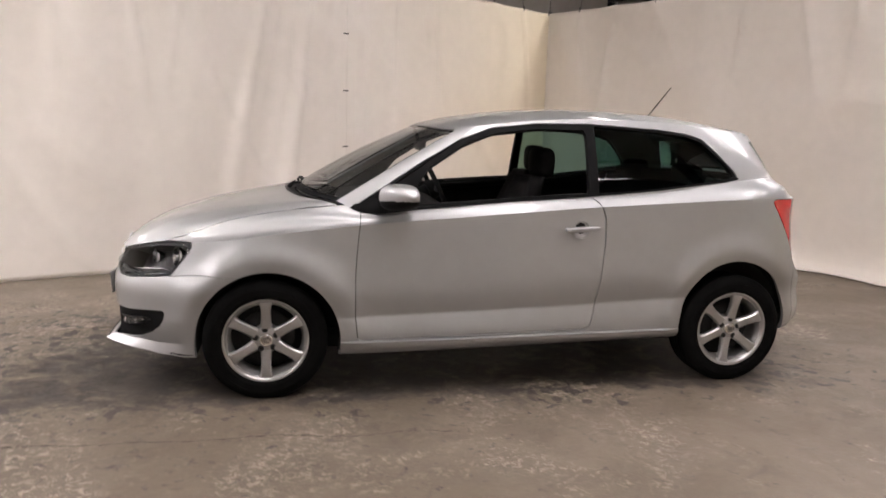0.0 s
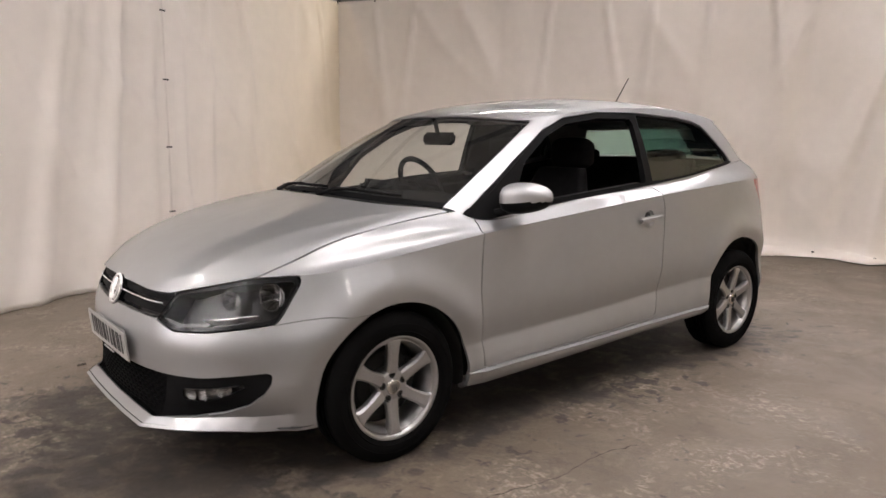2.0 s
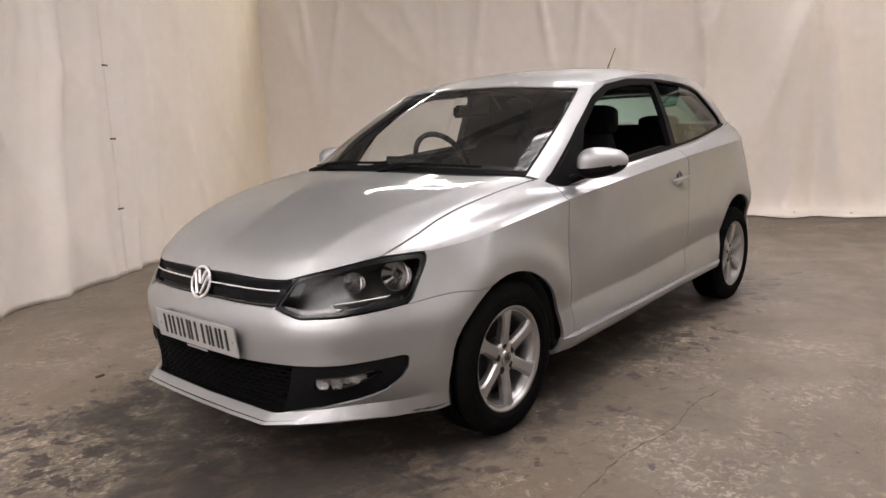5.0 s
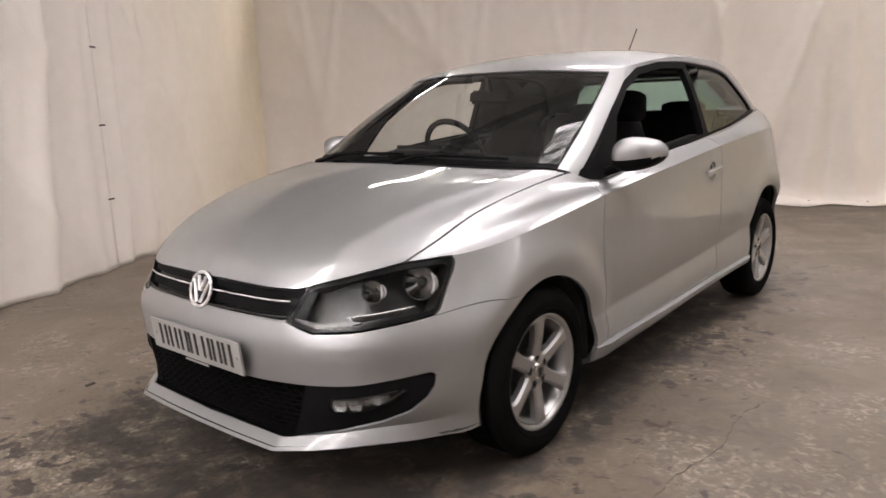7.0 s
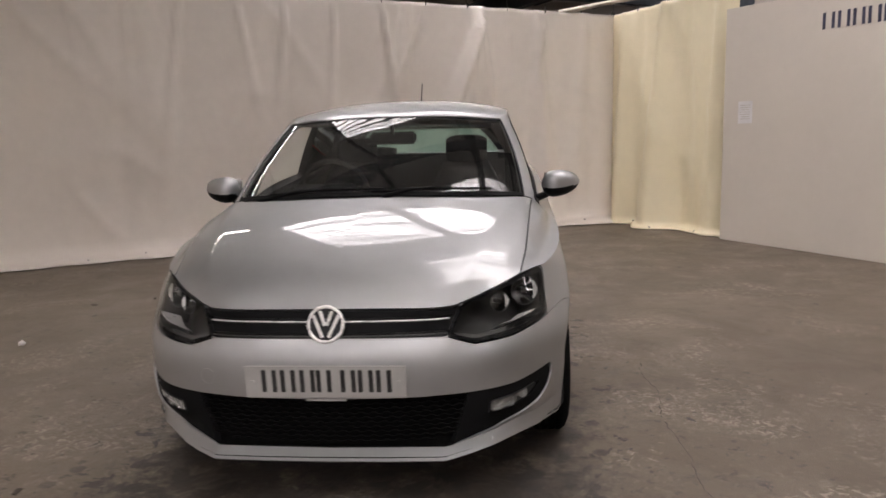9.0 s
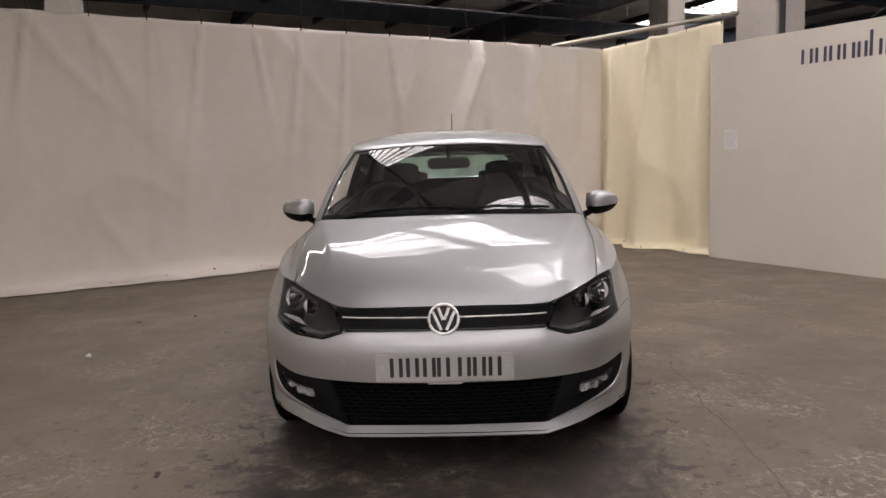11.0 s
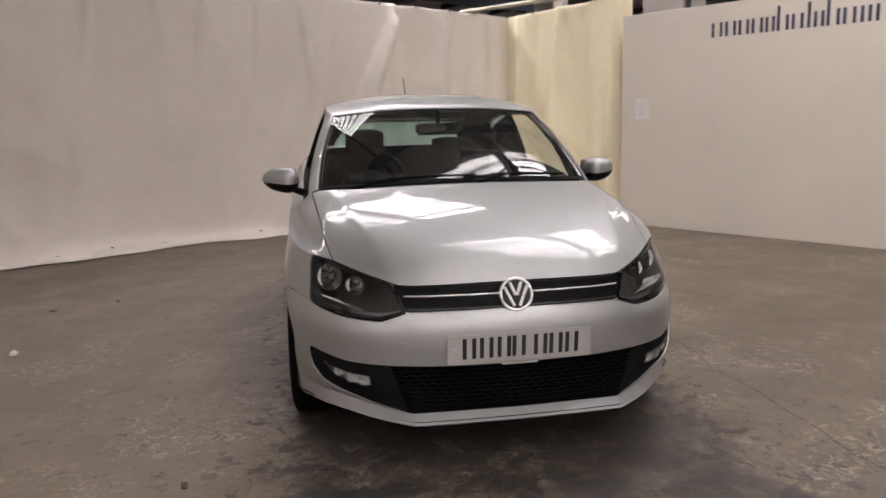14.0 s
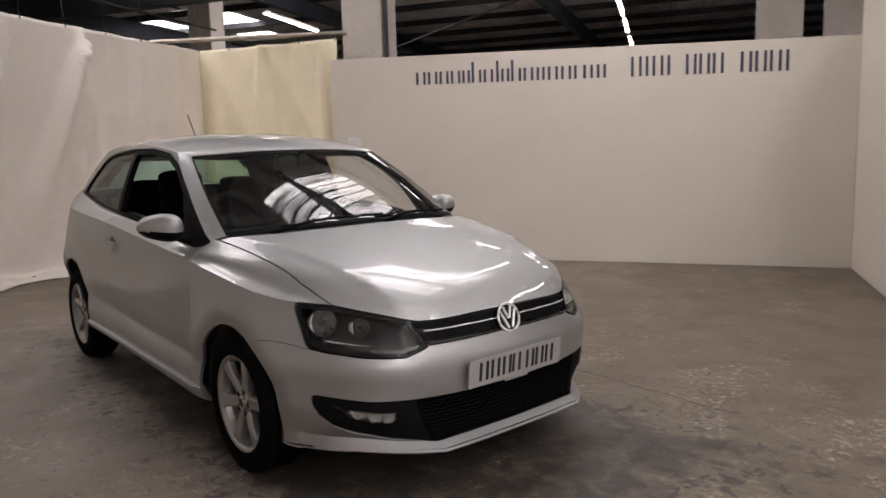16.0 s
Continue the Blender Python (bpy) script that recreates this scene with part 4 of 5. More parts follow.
    crest = np.where(off < 0, np.exp(-(np.sqrt(off * off + 0.00003) - 0.0055) / 0.15), np.exp(-(np.sqrt(off * off + 0.00003) - 0.0055) / 0.045))
    z += np.where((v[None] > 7) & (x < 0.5), 0.015 * crest * np.clip((v[None] - 7) / 0.6, 0, 1) * np.clip((11 - v[None]) / 0.8, 0, 1), 0)
    return grid_sheet(pts, par)


# ---- the upper body: lines that run from the cowl and belt to the roof's edge, then to its middle ----
CROWN_X, CROWN_Z = (0.8, 0.95, 1.2, 1.5, 1.85, 2.2, 2.55, 2.85), (1.340, 1.380, 1.423, 1.452, 1.458, 1.443, 1.398, 1.333)
BASE = ((0.13, 0, 0.985), (0.145, 0.25, 0.981), (0.20, 0.48, 0.972), (0.29, 0.625, 0.961), (0.352, 0.69, 0.947), (0.42, 0.733, 0.915), (0.60, 0.750, 0.898), (1.05, 0.757, 0.950),
        (1.65, 0.757, 0.993), (2.10, 0.746, 1.032), (2.45, 0.722, 1.088), (2.68, 0.672, 1.11), (2.80, 0.56, 1.11), (2.87, 0.3, 1.11), (2.89, 0, 1.11))
EDGE = ((0.85, 0), (0.86, 0.22), (0.895, 0.42), (0.945, 0.53), (0.99, 0.575), (1.06, 0.598), (1.18, 0.606), (1.40, 0.608),
        (1.70, 0.602), (2.10, 0.590), (2.36, 0.568), (2.56, 0.53), (2.70, 0.44), (2.79, 0.25), (2.82, 0))


def roof_z(x, h):
    return spline(CROWN_X, np.array(CROWN_Z), np.ravel(x)).reshape(np.shape(x)) - 0.062 * (np.abs(h) / 0.6) ** 2.6


def upper_body():
    base, edge = np.array(BASE), np.array(EDGE)
    knots = np.concatenate([[0], np.cumsum(0.5 * np.linalg.norm(np.diff(base, axis=0), axis=1) + 0.5 * np.linalg.norm(np.diff(edge, axis=0), axis=1))])
    u = np.linspace(0, knots[-1], 300)
    b, e = spline(knots, base, u), spline(knots, edge, u)
    b[[0, -1], 1] = e[[0, -1], 1] = 0
    e = np.concatenate([e, roof_z(e[:, 0], e[:, 1])[:, None]], 1)
    s = np.interp(u, knots, np.arange(len(knots)))
    t = np.concatenate([np.linspace(0, 1, 46), np.linspace(1, 2, 25)[1:]])
    pts = np.zeros((len(u), len(t), 3))
    for j, q in enumerate(t):
        if q <= 1:
            p = b + (e - b) * q
            out = np.stack([-np.clip((5.0 - s) / 4, 0, 1) * 0.3, np.clip(s / 5, 0, 1) * np.clip((14 - s) / 2, 0, 1), np.clip((5.0 - s) / 4, 0, 1) * 0.8], 1)
            p = p + out * (np.where(s < 5, 0.022, 0.011) * math.sin(math.pi * q))[:, None]
        else:
            w = q - 1
            mid = np.clip(e[:, 0], 1.15, 2.45)
            xx, hh = e[:, 0] + (mid - e[:, 0]) * w, e[:, 1] * (1 - w)
            p = np.stack([xx, hh, roof_z(xx, hh)], 1)
        pts[:, j] = p
    par = np.zeros((*pts.shape[:2], 2))
    par[:, :, 0], par[:, :, 1] = s[:, None], t[None]
    return grid_sheet(pts, par)


car = tagged(new("hatchback_car"), "silver three-door hatchback car with open front windows parked on the floor", "car")
LOWER, UPPER = lower_body(), upper_body()

# ---- body panels, cut out of the two surfaces ----
GAP = 0.0022
LAMP_OUT = ((-0.440, 0.593), (-0.322, 0.752))
INSERT = ((-0.1, 0.404), (0.30, 0.402), (0.45, 0.406), (0.60, 0.411), (0.728, 0.426), (0.735, 0.418), (0.734, 0.385), (0.722, 0.35), (0.69, 0.312), (0.62, 0.278), (0.52, 0.252), (0.40, 0.2365), (-0.1, 0.2345))
FOG = ((0.515, 0.317), (0.522, 0.364), (0.60, 0.371), (0.688, 0.386), (0.694, 0.378), (0.662, 0.348), (0.60, 0.324))
BONNET = ((-1.0, -0.1), (-1.0, 0.626), (-0.47, 0.628), (-0.30, 0.655), (0.0, 0.680), (0.2, 0.694), (0.34, 0.704), (0.6, 0.72), (0.6, -0.1))
DOOR = ((0.36, 1.25), (0.455, 0.93), (0.437, 0.80), (0.424, 0.62), (0.424, 0.41), (0.436, 0.292), (0.47, 0.283), (1.60, 0.317), (1.634, 0.333), (1.652, 0.40), (1.682, 0.56), (1.70, 0.77), (1.698, 0.89), (1.668, 0.965), (1.60, 1.03), (1.60, 1.25))
TAIL = ((2.672, 0.998), (3.2, 1.0), (3.2, 0.635), (2.90, 0.64), (2.81, 0.745))
DLO = ((0.395, 0.918), (0.45, 0.903), (0.53, 0.902), (1.05, 0.958), (1.63, 1.003), (2.0, 1.036), (2.42, 1.090), (2.489, 1.104), (2.468, 1.146), (2.385, 1.237), (2.308, 1.309), (2.22, 1.333), (2.05, 1.353), (1.66, 1.370), (1.36, 1.365), (1.12, 1.334), (0.95, 1.268), (0.74, 1.145))
FRONT_WINDOW = ((0.66, 0.935), (0.69, 0.927), (1.05, 0.966), (1.612, 1.010), (1.624, 1.03), (1.632, 1.312), (1.618, 1.338), (1.36, 1.336), (1.13, 1.305), (0.97, 1.242), (0.80, 1.13))
REAR_WINDOW = ((1.68, 1.014), (2.0, 1.043), (2.40, 1.097), (2.464, 1.112), (2.452, 1.147), (2.375, 1.228), (2.30, 1.297), (2.21, 1.322), (2.05, 1.341), (1.68, 1.359))


def level(sheet, k):
    """Roughly how many metres a place lies above line k."""
    return (sheet.rows[:, 4] - k) * 0.10


def smallest(*fs):
    out = fs[0]
    for f in fs[1:]:
        out = np.minimum(out, f)
    return out


def f_lamp(sh):
    x, h, z = sh.col(0, 1, 2)
    (ax, az), (bx, bz) = LAMP_OUT
    outer = ax + (bx - ax) * (z - az) / (bz - az) - x
    inner = h - (0.388 + 0.044 * np.clip((z - 0.592) / 0.094, 0, 1))
    r, top, out = 0.028, -level(sh, 7.0), outer * 0.8
    rounded = np.where((top < r) & (out < r), r - np.hypot(np.maximum(r - top, 0), np.maximum(r - out, 0)), np.minimum(top, out))
    return smallest(level(sh, 6.02), rounded, inner, -x - 0.2)


def f_grille(sh):
    x, h, z = sh.col(0, 1, 2)
    inner = (0.385 + 0.044 * np.clip((z - 0.592) / 0.094, 0, 1)) - h
    return smallest(level(sh, 6.04), -level(sh, 6.98), inner, -x - 0.2)


def f_side(sh, outline):
    x, h, z = sh.col(0, 1, 2)
    return np.minimum(inside(x, z, outline), (h - 0.4))


def f_front(sh, outline):
    x, h, z = sh.col(0, 1, 2)
    return np.minimum(inside(h, z, outline), -x - 0.15)


def f_bonnet(sh):
    x, h = sh.col(0, 1)
    return smallest(inside(x, h, BONNET), level(sh, 7.0), -level(sh, 10.86))


def f_cowl(sh):
    x, h = sh.col(0, 1)
    return smallest(inside(x, h, BONNET), level(sh, 10.9))


def f_arch(sh):
    x, h, z = sh.col(0, 1, 2)
    d = np.minimum(*(np.hypot((x - cx) * narrow, z - cz) - r for cx, cz, r, narrow in (ARCH_F, ARCH_R)))
    return np.where(h > 0.5, d, 1.0)


def f_bumper(sh):
    return np.minimum(-level(sh, 6.0), -0.03 - sh.rows[:, 0])


SKIN = LOWER.keep(f_arch(LOWER))
both = (-1, 1)

front_bumper = SKIN.keep(f_bumper(SKIN) - GAP)
front_bumper = front_bumper.keep(-f_front(front_bumper, INSERT) - 0.001)
ob_bumper = shell("front_bumper", front_bumper, M_PAINT, both, parent=car)
grid = LOWER.rows.reshape(330, -1, 8)
edge_pts = [r for r in grid[:, 66] if r[0] < -0.44]
for side in both:
    rim_path = [Vector((r[0], r[1] * side, r[2])) - Vector((r[5], r[6] * side, r[7])) * 0.0035 - Vector((0, 0, 0.004)) for r in edge_pts]
    link_mesh("upper_edge", *sweep(rim_path, 0.0048, 8), M_PAINT, ob_bumper)
rest = SKIN.keep(-f_bumper(SKIN) - 0.0005)
bonnet = rest.keep(f_bonnet(rest) - GAP)
shell("bonnet", bonnet, M_PAINT, both, 0.02, car)
cowl = rest.keep(f_cowl(rest) - 0.001).moved(-0.012)
shell("cowl_panel", cowl, M_BLACK, both, 0.02, car, "black plastic cowl below the windscreen")
rest = rest.keep(-np.maximum(f_bonnet(rest), f_cowl(rest)) - GAP)
rest = rest.keep(-f_lamp(rest) - GAP)
rest = rest.keep(-f_grille(rest) - 0.001)
x = rest.rows[:, 0]
wing = rest.keep(0.9 - x)
wing = wing.keep(-f_side(wing, DOOR) - GAP)
skirt = lambda sh: np.minimum(-level(sh, 2.45), smallest(sh.rows[:, 0] - 0.352, 2.145 - sh.rows[:, 0]))
wing = wing.keep(-skirt(wing) - 0.0012)
door = rest.keep(f_side(rest, DOOR) - GAP)
HANDLE = (1.565, 0.838)
door = door.keep(np.hypot((door.rows[:, 0] - HANDLE[0]) / 1.05, door.rows[:, 2] - HANDLE[1]) - 0.042)
back = rest.keep(rest.rows[:, 0] - 0.9)
back = back.keep(-f_side(back, DOOR) - GAP)
back = back.keep(-skirt(back) - 0.0012)
tail_f = lambda sh: np.minimum(f_side(sh, TAIL), sh.rows[:, 1] - 0.42)
tail = back.keep(tail_f(back) - GAP)
back = back.keep(-tail_f(back) - GAP)
hatch_f = lambda sh: smallest(sh.rows[:, 0] - 2.72, sh.rows[:, 2] - 0.66, 0.60 - sh.rows[:, 1])
rear_bump_f = lambda sh: smallest(sh.rows[:, 0] - 2.6, 0.62 - sh.rows[:, 2], 0.1 + sh.rows[:, 1])
hatch = back.keep(hatch_f(back) - GAP)
rear_bumper = back.keep(np.minimum(rear_bump_f(back), back.rows[:, 0] - 2.86) - GAP)
back = back.keep(-hatch_f(back) - GAP)
back = back.keep(-np.minimum(rear_bump_f(back), back.rows[:, 0] - 2.86) - GAP)
sill = SKIN.keep(skirt(SKIN) - 0.0012)
shell("tailgate", hatch, M_PAINT, both, parent=car)
shell("rear_bumper", rear_bumper, M_PAINT, both, parent=car)
screen_f = lambda sh: smallest((3.72 - sh.rows[:, 3]) * 0.11, (sh.rows[:, 4] - 0.02) * 0.8, (0.955 - sh.rows[:, 4]) * 0.8)
screen_cut = lambda sh: smallest((3.72 - sh.rows[:, 3]) * 0.11, (0.955 - sh.rows[:, 4]) * 0.8)
rear_f = lambda sh: smallest((sh.rows[:, 3] - 11.55) * 0.15, (sh.rows[:, 4] - 0.02) * 0.3, (0.84 - sh.rows[:, 4]) * 0.3)
upper = UPPER.keep(-f_side(UPPER, DLO) - 0.0005)
upper = upper.keep(-screen_cut(upper) - 0.0005)
upper = upper.keep(-rear_f(upper) - 0.0005)
shell("roof", upper, M_PAINT, both, 0.02, car)
# spoiler lip over the rear glass
vs, fs = [], []
for i, y in enumerate(np.linspace(-0.5, 0.5, 25)):
    bow = 0.045 * (y / 0.5) ** 2 + 0.05 * (abs(y) / 0.5) ** 8
    for dx, dz in ((2.64, 0.003), (2.70, 0.006), (2.738, 0.004), (2.746, -0.004), (2.738, -0.014), (2.72, -0.05), (2.64, -0.05)):
        px = dx - bow
        vs.append((px, y, float(roof_z(np.array([min(px, 2.82)]), np.array([y]))[0]) + dz))
    if i:
        fs += [((i - 1) * 7 + k, (i - 1) * 7 + (k + 1) % 7, i * 7 + (k + 1) % 7, i * 7 + k) for k in range(7)]
fs += [tuple(range(7))[::-1], tuple(24 * 7 + k for k in range(7))]
link_mesh("spoiler", vs, fs, M_PAINT, car)
screen = UPPER.keep(screen_cut(UPPER) - 0.001)
edge_w = 0.014
glass_mid = screen.keep(screen_f(screen) - edge_w)
shell("windscreen_border", screen.keep(edge_w + 0.0005 - screen_f(screen)).moved(-0.004), M_BLACK, both, 0.004, car, "black printed border of the windscreen")
ws = shell("windscreen", glass_mid.moved(-0.004), M_GLASS, both, 0, car, "clear windscreen glass with dust and dried drops")
ws.visible_shadow = False
rw = shell("rear_window", UPPER.keep(rear_f(UPPER) - 0.001).moved(-0.004), M_GLASS_G, both, 0, car, "green-tinted rear glass")
rw.visible_shadow = False
trim = UPPER.keep(f_side(UPPER, DLO) - 0.001)
trim = trim.keep(-f_side(trim, FRONT_WINDOW))
trim = trim.keep(-f_side(trim, REAR_WINDOW))
pane = UPPER.keep(f_side(UPPER, REAR_WINDOW) + 0.002)
ledge = sill.moved(0.004)
ledge.rows[:, 1] += 0.020 * np.sqrt(np.clip((ledge.rows[:, 4] - 0.5) / 1.1, 0, 1)) * np.clip((ledge.rows[:, 0] - 0.35) / 0.08, 0, 1) * np.clip((2.15 - ledge.rows[:, 0]) / 0.08, 0, 1)
for side in both:
    shell("wing", wing, M_PAINT, (side,), 0.016, car)
    d_ob = shell("door", door, M_PAINT, (side,), 0.02, car)
    shell("rear_quarter", back, M_PAINT, (side,), 0.016, car)
    shell("side_skirt", ledge, M_PAINT, (side,), 0.024, car)
    shell("window_trim", trim.moved(-0.004), M_BLACK, (side,), 0.03, car, "black window surround")
    q = shell("quarter_window", pane.moved(-0.012), M_GLASS_T, (side,), 0, car, "dark tinted fixed side glass")
    q.visible_shadow = False
    lamp_ob = shell("tail_lamp", tail, M_RED, (side,), 0.02, car, "red tail lamp lens")
    # bright strip along the belt under the glass
    strip = UPPER.keep(smallest(0.011 - np.abs(f_side(UPPER, DLO) - 0.006), UPPER.rows[:, 4] * 1.0, 0.06 - UPPER.rows[:, 4]))
    shell("belt_seal", strip.moved(0.003), M_BLACK, (side,), 0.006, d_ob)

# inner skin behind the shut lines, coloured near-black as their shade; wheel housings and floor pan
under = SKIN.keep(-f_lamp(SKIN) - 0.001)
under = under.keep(-f_front(under, INSERT))
under = under.keep(-f_grille(under))
under = under.keep(0.945 * 11 - under.rows[:, 4] + 0.6)
shell("inner_skin", under.moved(-0.013), M_GAP, both, 0, car)


def wheel_house(cx, cz, r, narrow, side):
    vs, fs = [], []
    n = 28
    for k in range(n + 1):
        a = math.radians(-12 + 204 * k / n)
        for yy in (0.79 if cx < 1 else 0.74, 0.5):
            vs.append((cx + r / narrow * 1.005 * math.cos(a), side * yy, max(cz + r * 1.005 * math.sin(a), 0.2)))
    for k in range(n):
        f = (2 * k, 2 * k + 1, 2 * k + 3, 2 * k + 2)
        fs.append(f)
    vs.append((cx, side * 0.5, cz))
    for k in range(n):
        fs.append((2 * k + 1, len(vs) - 1, 2 * k + 3))
    link_mesh("wheel_housing", vs, fs, M_GAP, car)


for side in both:
    wheel_house(*ARCH_F, side)
    wheel_house(*ARCH_R, side)
part("floor_pan", merge(block((2.3, 1.3, 0.06), pose(1.23, 0, 0.235)), block((0.7, 0.98, 0.05), pose(-0.25, 0, 0.255)), block((0.8, 0.98, 0.05), pose(2.6, 0, 0.3))), M_GAP, car)

# ---- grille, lower intake, lamps ----
gr = SKIN.keep(f_grille(SKIN) + 0.004)
shell("grille", gr.moved(-0.03), M_GLOSS_BLACK, both, -0.03, car, "gloss black upper grille")


def band(sheet, z_mid, half, depth, name, material, parent, label=""):
    b = sheet.keep(half - np.abs(sheet.rows[:, 2] - z_mid))
    return shell(name, b.moved(depth), material, both, 0.016, parent, label)


gr2 = SKIN.keep(f_grille(SKIN) - 0.001)
grille_ob = bpy.data.objects["grille"]
band(gr2, 0.672, 0.014, -0.012, "slat", M_BLACK, grille_ob)
near = gr2.rows[np.abs(gr2.rows[:, 2] - 0.648) < 0.006]
near = near[np.argsort(near[:, 1])]
hs = np.linspace(-0.392, 0.392, 61)
strip_path = [Vector((np.interp(abs(h), near[:, 1], near[:, 0]) - 0.001, h, 0.648)) for h in hs]
link_mesh("chrome_strip", *sweep(strip_path, 0.0026, 8), M_BRIGHT, grille_ob, label="thin bright strip")
low_path = [Vector((p.x - 0.016, p.y * 0.985, 0.6035)) for p in strip_path]
link_mesh("lower_strip", *sweep(low_path, 0.0024, 8), M_LAMP_IN, grille_ob, label="thin dull strip along the lower edge")
band(gr2, 0.627, 0.014, -0.012, "slat", M_BLACK, grille_ob)

ins = SKIN.keep(f_front(SKIN, INSERT))
mid = lambda sh: 0.455 - 0.30 * np.clip(0.41 - sh.rows[:, 2], 0, 1) - sh.rows[:, 1] 
fogless = ins.keep(-f_front(ins, FOG))
for side in both:
    shell("fog_lamp_surround", fogless.keep(-mid(fogless)).moved(-0.008), M_GREY_PL, (side,), 0.02, car, "dark grey plastic surround beside the lower intake")
intake = shell("lower_intake", ins.moved(-0.036), M_MESH, both, -0.03, car, "black lower intake behind a honeycomb mesh")
# honeycomb: rows of zigzag bars that follow the curve of the nose
for k in range(10):
    zc = 0.250 + 0.0155 * k
    reach = 0.452 - 0.30 * (0.41 - zc)
    if zc < 0.262:
        reach -= 0.06
    hs = np.arange(-reach, reach, 0.0105)
    zig = [0.0, 0.0052, 0.0052, 0.0]
    path = [Vector((-0.795 + 0.15 * (abs(h) / 0.8) ** 2 + 0.35 * (abs(h) / 0.8) ** 7 + 0.018, h, zc + (zig[i % 4] if k % 2 else 0.0052 - zig[i % 4]))) for i, h in enumerate(hs)]
    tagged(link_mesh("mesh_bar", *sweep(path, 0.0034, 6), M_MESH, intake), kind="stuff")


def bowl(centre, direction, r, depth, rings=8, sides=28, flute=0.0016):
    """A dished reflector opening towards direction."""
    vs, fs = [], []
    q = Vector(direction).to_track_quat("Z", "Y").to_matrix()
    for i in range(rings + 1):
        t = i / rings
        rr = r * (0.12 + 0.88 * t)
        for k in range(sides):
            a = 2 * math.pi * k / sides
            vs.append(Vector(centre) + q @ Vector((rr * math.cos(a), rr * math.sin(a), depth * (t * t - 1) + flute * math.cos(a * 9) * t)))
    for i in range(rings):
        for k in range(sides):
            fs.append((i * sides + k, i * sides + (k + 1) % sides, (i + 1) * sides + (k + 1) % sides, (i + 1) * sides + k))
    fs.append(tuple(range(sides)))
    return vs, fs


def ring(centre, direction, r, thick, sides=36):
    q = Vector(direction).to_track_quat("Z", "Y").to_matrix()
    return sweep([Vector(centre) + q @ Vector((r * math.cos(2 * math.pi * k / sides), r * math.sin(2 * math.pi * k / sides), 0)) for k in range(sides)], thick, 8, True)


lamp_area = SKIN.keep(f_lamp(SKIN) - GAP)
for side in both:
    head = shell("headlamp", lamp_area.moved(-0.115), M_LAMP_IN, (side,), -0.113, car, "headlamp with dark housing under a clear lens")
    lens = shell("lens", lamp_area.moved(0.001), M_LENS, (side,), 0, head)
    lens.visible_shadow = False
    rim_band = lamp_area.keep(0.011 - f_lamp(lamp_area))
    shell("rim", rim_band.moved(-0.006), M_GLOSS_BLACK, (side,), 0.012, head, "black lens rim")
    lv, lh = lamp_area.rows[:, 4], lamp_area.rows[:, 1]
    arc = 6.25 + 0.1 * np.clip(lh - 0.55, -0.12, 0.2)
    shell("trim_blade", lamp_area.keep(smallest(0.022 - np.abs(lv - arc), lh - 0.44, 0.685 - lh)).moved(-0.006), M_BRIGHT, (side,), 0.07, head, "bright trim blade")
    shell("indicator", lamp_area.keep(smallest(arc - 0.03 - lv, lv - 6.12, 0.59 - lh, lh - 0.41)).moved(-0.014), M_BLADE, (side,), 0.02, head, "pale indicator field")
    for ch, cz, r in ((0.668, 0.688, 0.052), (0.575, 0.672, 0.036)):
        d = Vector((-0.84, side * 0.40, 0.1)).normalized()
        k = int(np.argmin(np.abs(lamp_area.rows[:, 1] - ch) + np.abs(lamp_area.rows[:, 2] - cz)))
        c = Vector(lamp_area.rows[k, 0:3] * (1, side, 1)) - d * 0.03 - Vector(lamp_area.rows[k, 5:8] * (1, side, 1)) * 0.02
        link_mesh("reflector", *bowl(c, d, r, 0.052, 7, 30, 0.0035), M_REFLECTOR, head, smooth=False)
        q_lamp = d.to_track_quat("Z", "Y").to_matrix()
        # bright strip round one side of the bowl
        shield = [c + q_lamp @ Vector((r * 0.93 * math.cos(a), r * 0.93 * math.sin(a), -0.006)) for a in np.linspace(-0.75, 0.75, 9) + (0.0 if side < 0 else math.pi)]
        link_mesh("shield", *sweep(shield, [0.002, 0.005, 0.007, 0.008, 0.008, 0.008, 0.007, 0.005, 0.002], 8), M_BRIGHT, head, smooth=False)
        link_mesh("bezel", *ring(c, d, r, 0.0022), M_LAMP_IN, head)
        part("bulb", rod(c - d * 0.035, c - d * 0.008, r * 0.2, 12), M_LAMP_IN, head)
    fog_area = SKIN.keep(f_front(SKIN, FOG) - 0.001)
    fog = shell("fog_lamp", fog_area.moved(-0.03), M_LAMP_IN, (side,), -0.026, car, "small clear fog lamp in the bumper")
    flens = shell("lens", fog_area.moved(-0.004), M_LENS, (side,), 0, fog)
    flens.visible_shadow = False
    fh = fog_area.rows[:, 1]
    shell("flutes", fog_area.keep(smallest(fh - 0.528, 0.662 - fh, f_front(fog_area, FOG) - 0.005)).moved(-0.02), M_FOG, (side,), 0.006, fog, "fluted bright reflector plate")
    d = Vector((-0.9, side * 0.35, 0)).normalized()
    for ch, cz, r in ((0.545, 0.342, 0.024), (0.58, 0.346, 0.022), (0.632, 0.363, 0.018)):
        k = int(np.argmin(np.abs(fog_area.rows[:, 1] - ch) + np.abs(fog_area.rows[:, 2] - cz)))
        c = Vector(fog_area.rows[k, 0:3] * (1, side, 1)) - d * 0.012
        link_mesh("reflector", *bowl(c, d, r, 0.012, 5, 20), M_FOG, fog)
    hoop = fog_area.keep(0.0025 - f_front(fog_area, FOG))
    shell("bezel", hoop.moved(-0.003), M_GREY_PL, (side,), 0.008, fog)

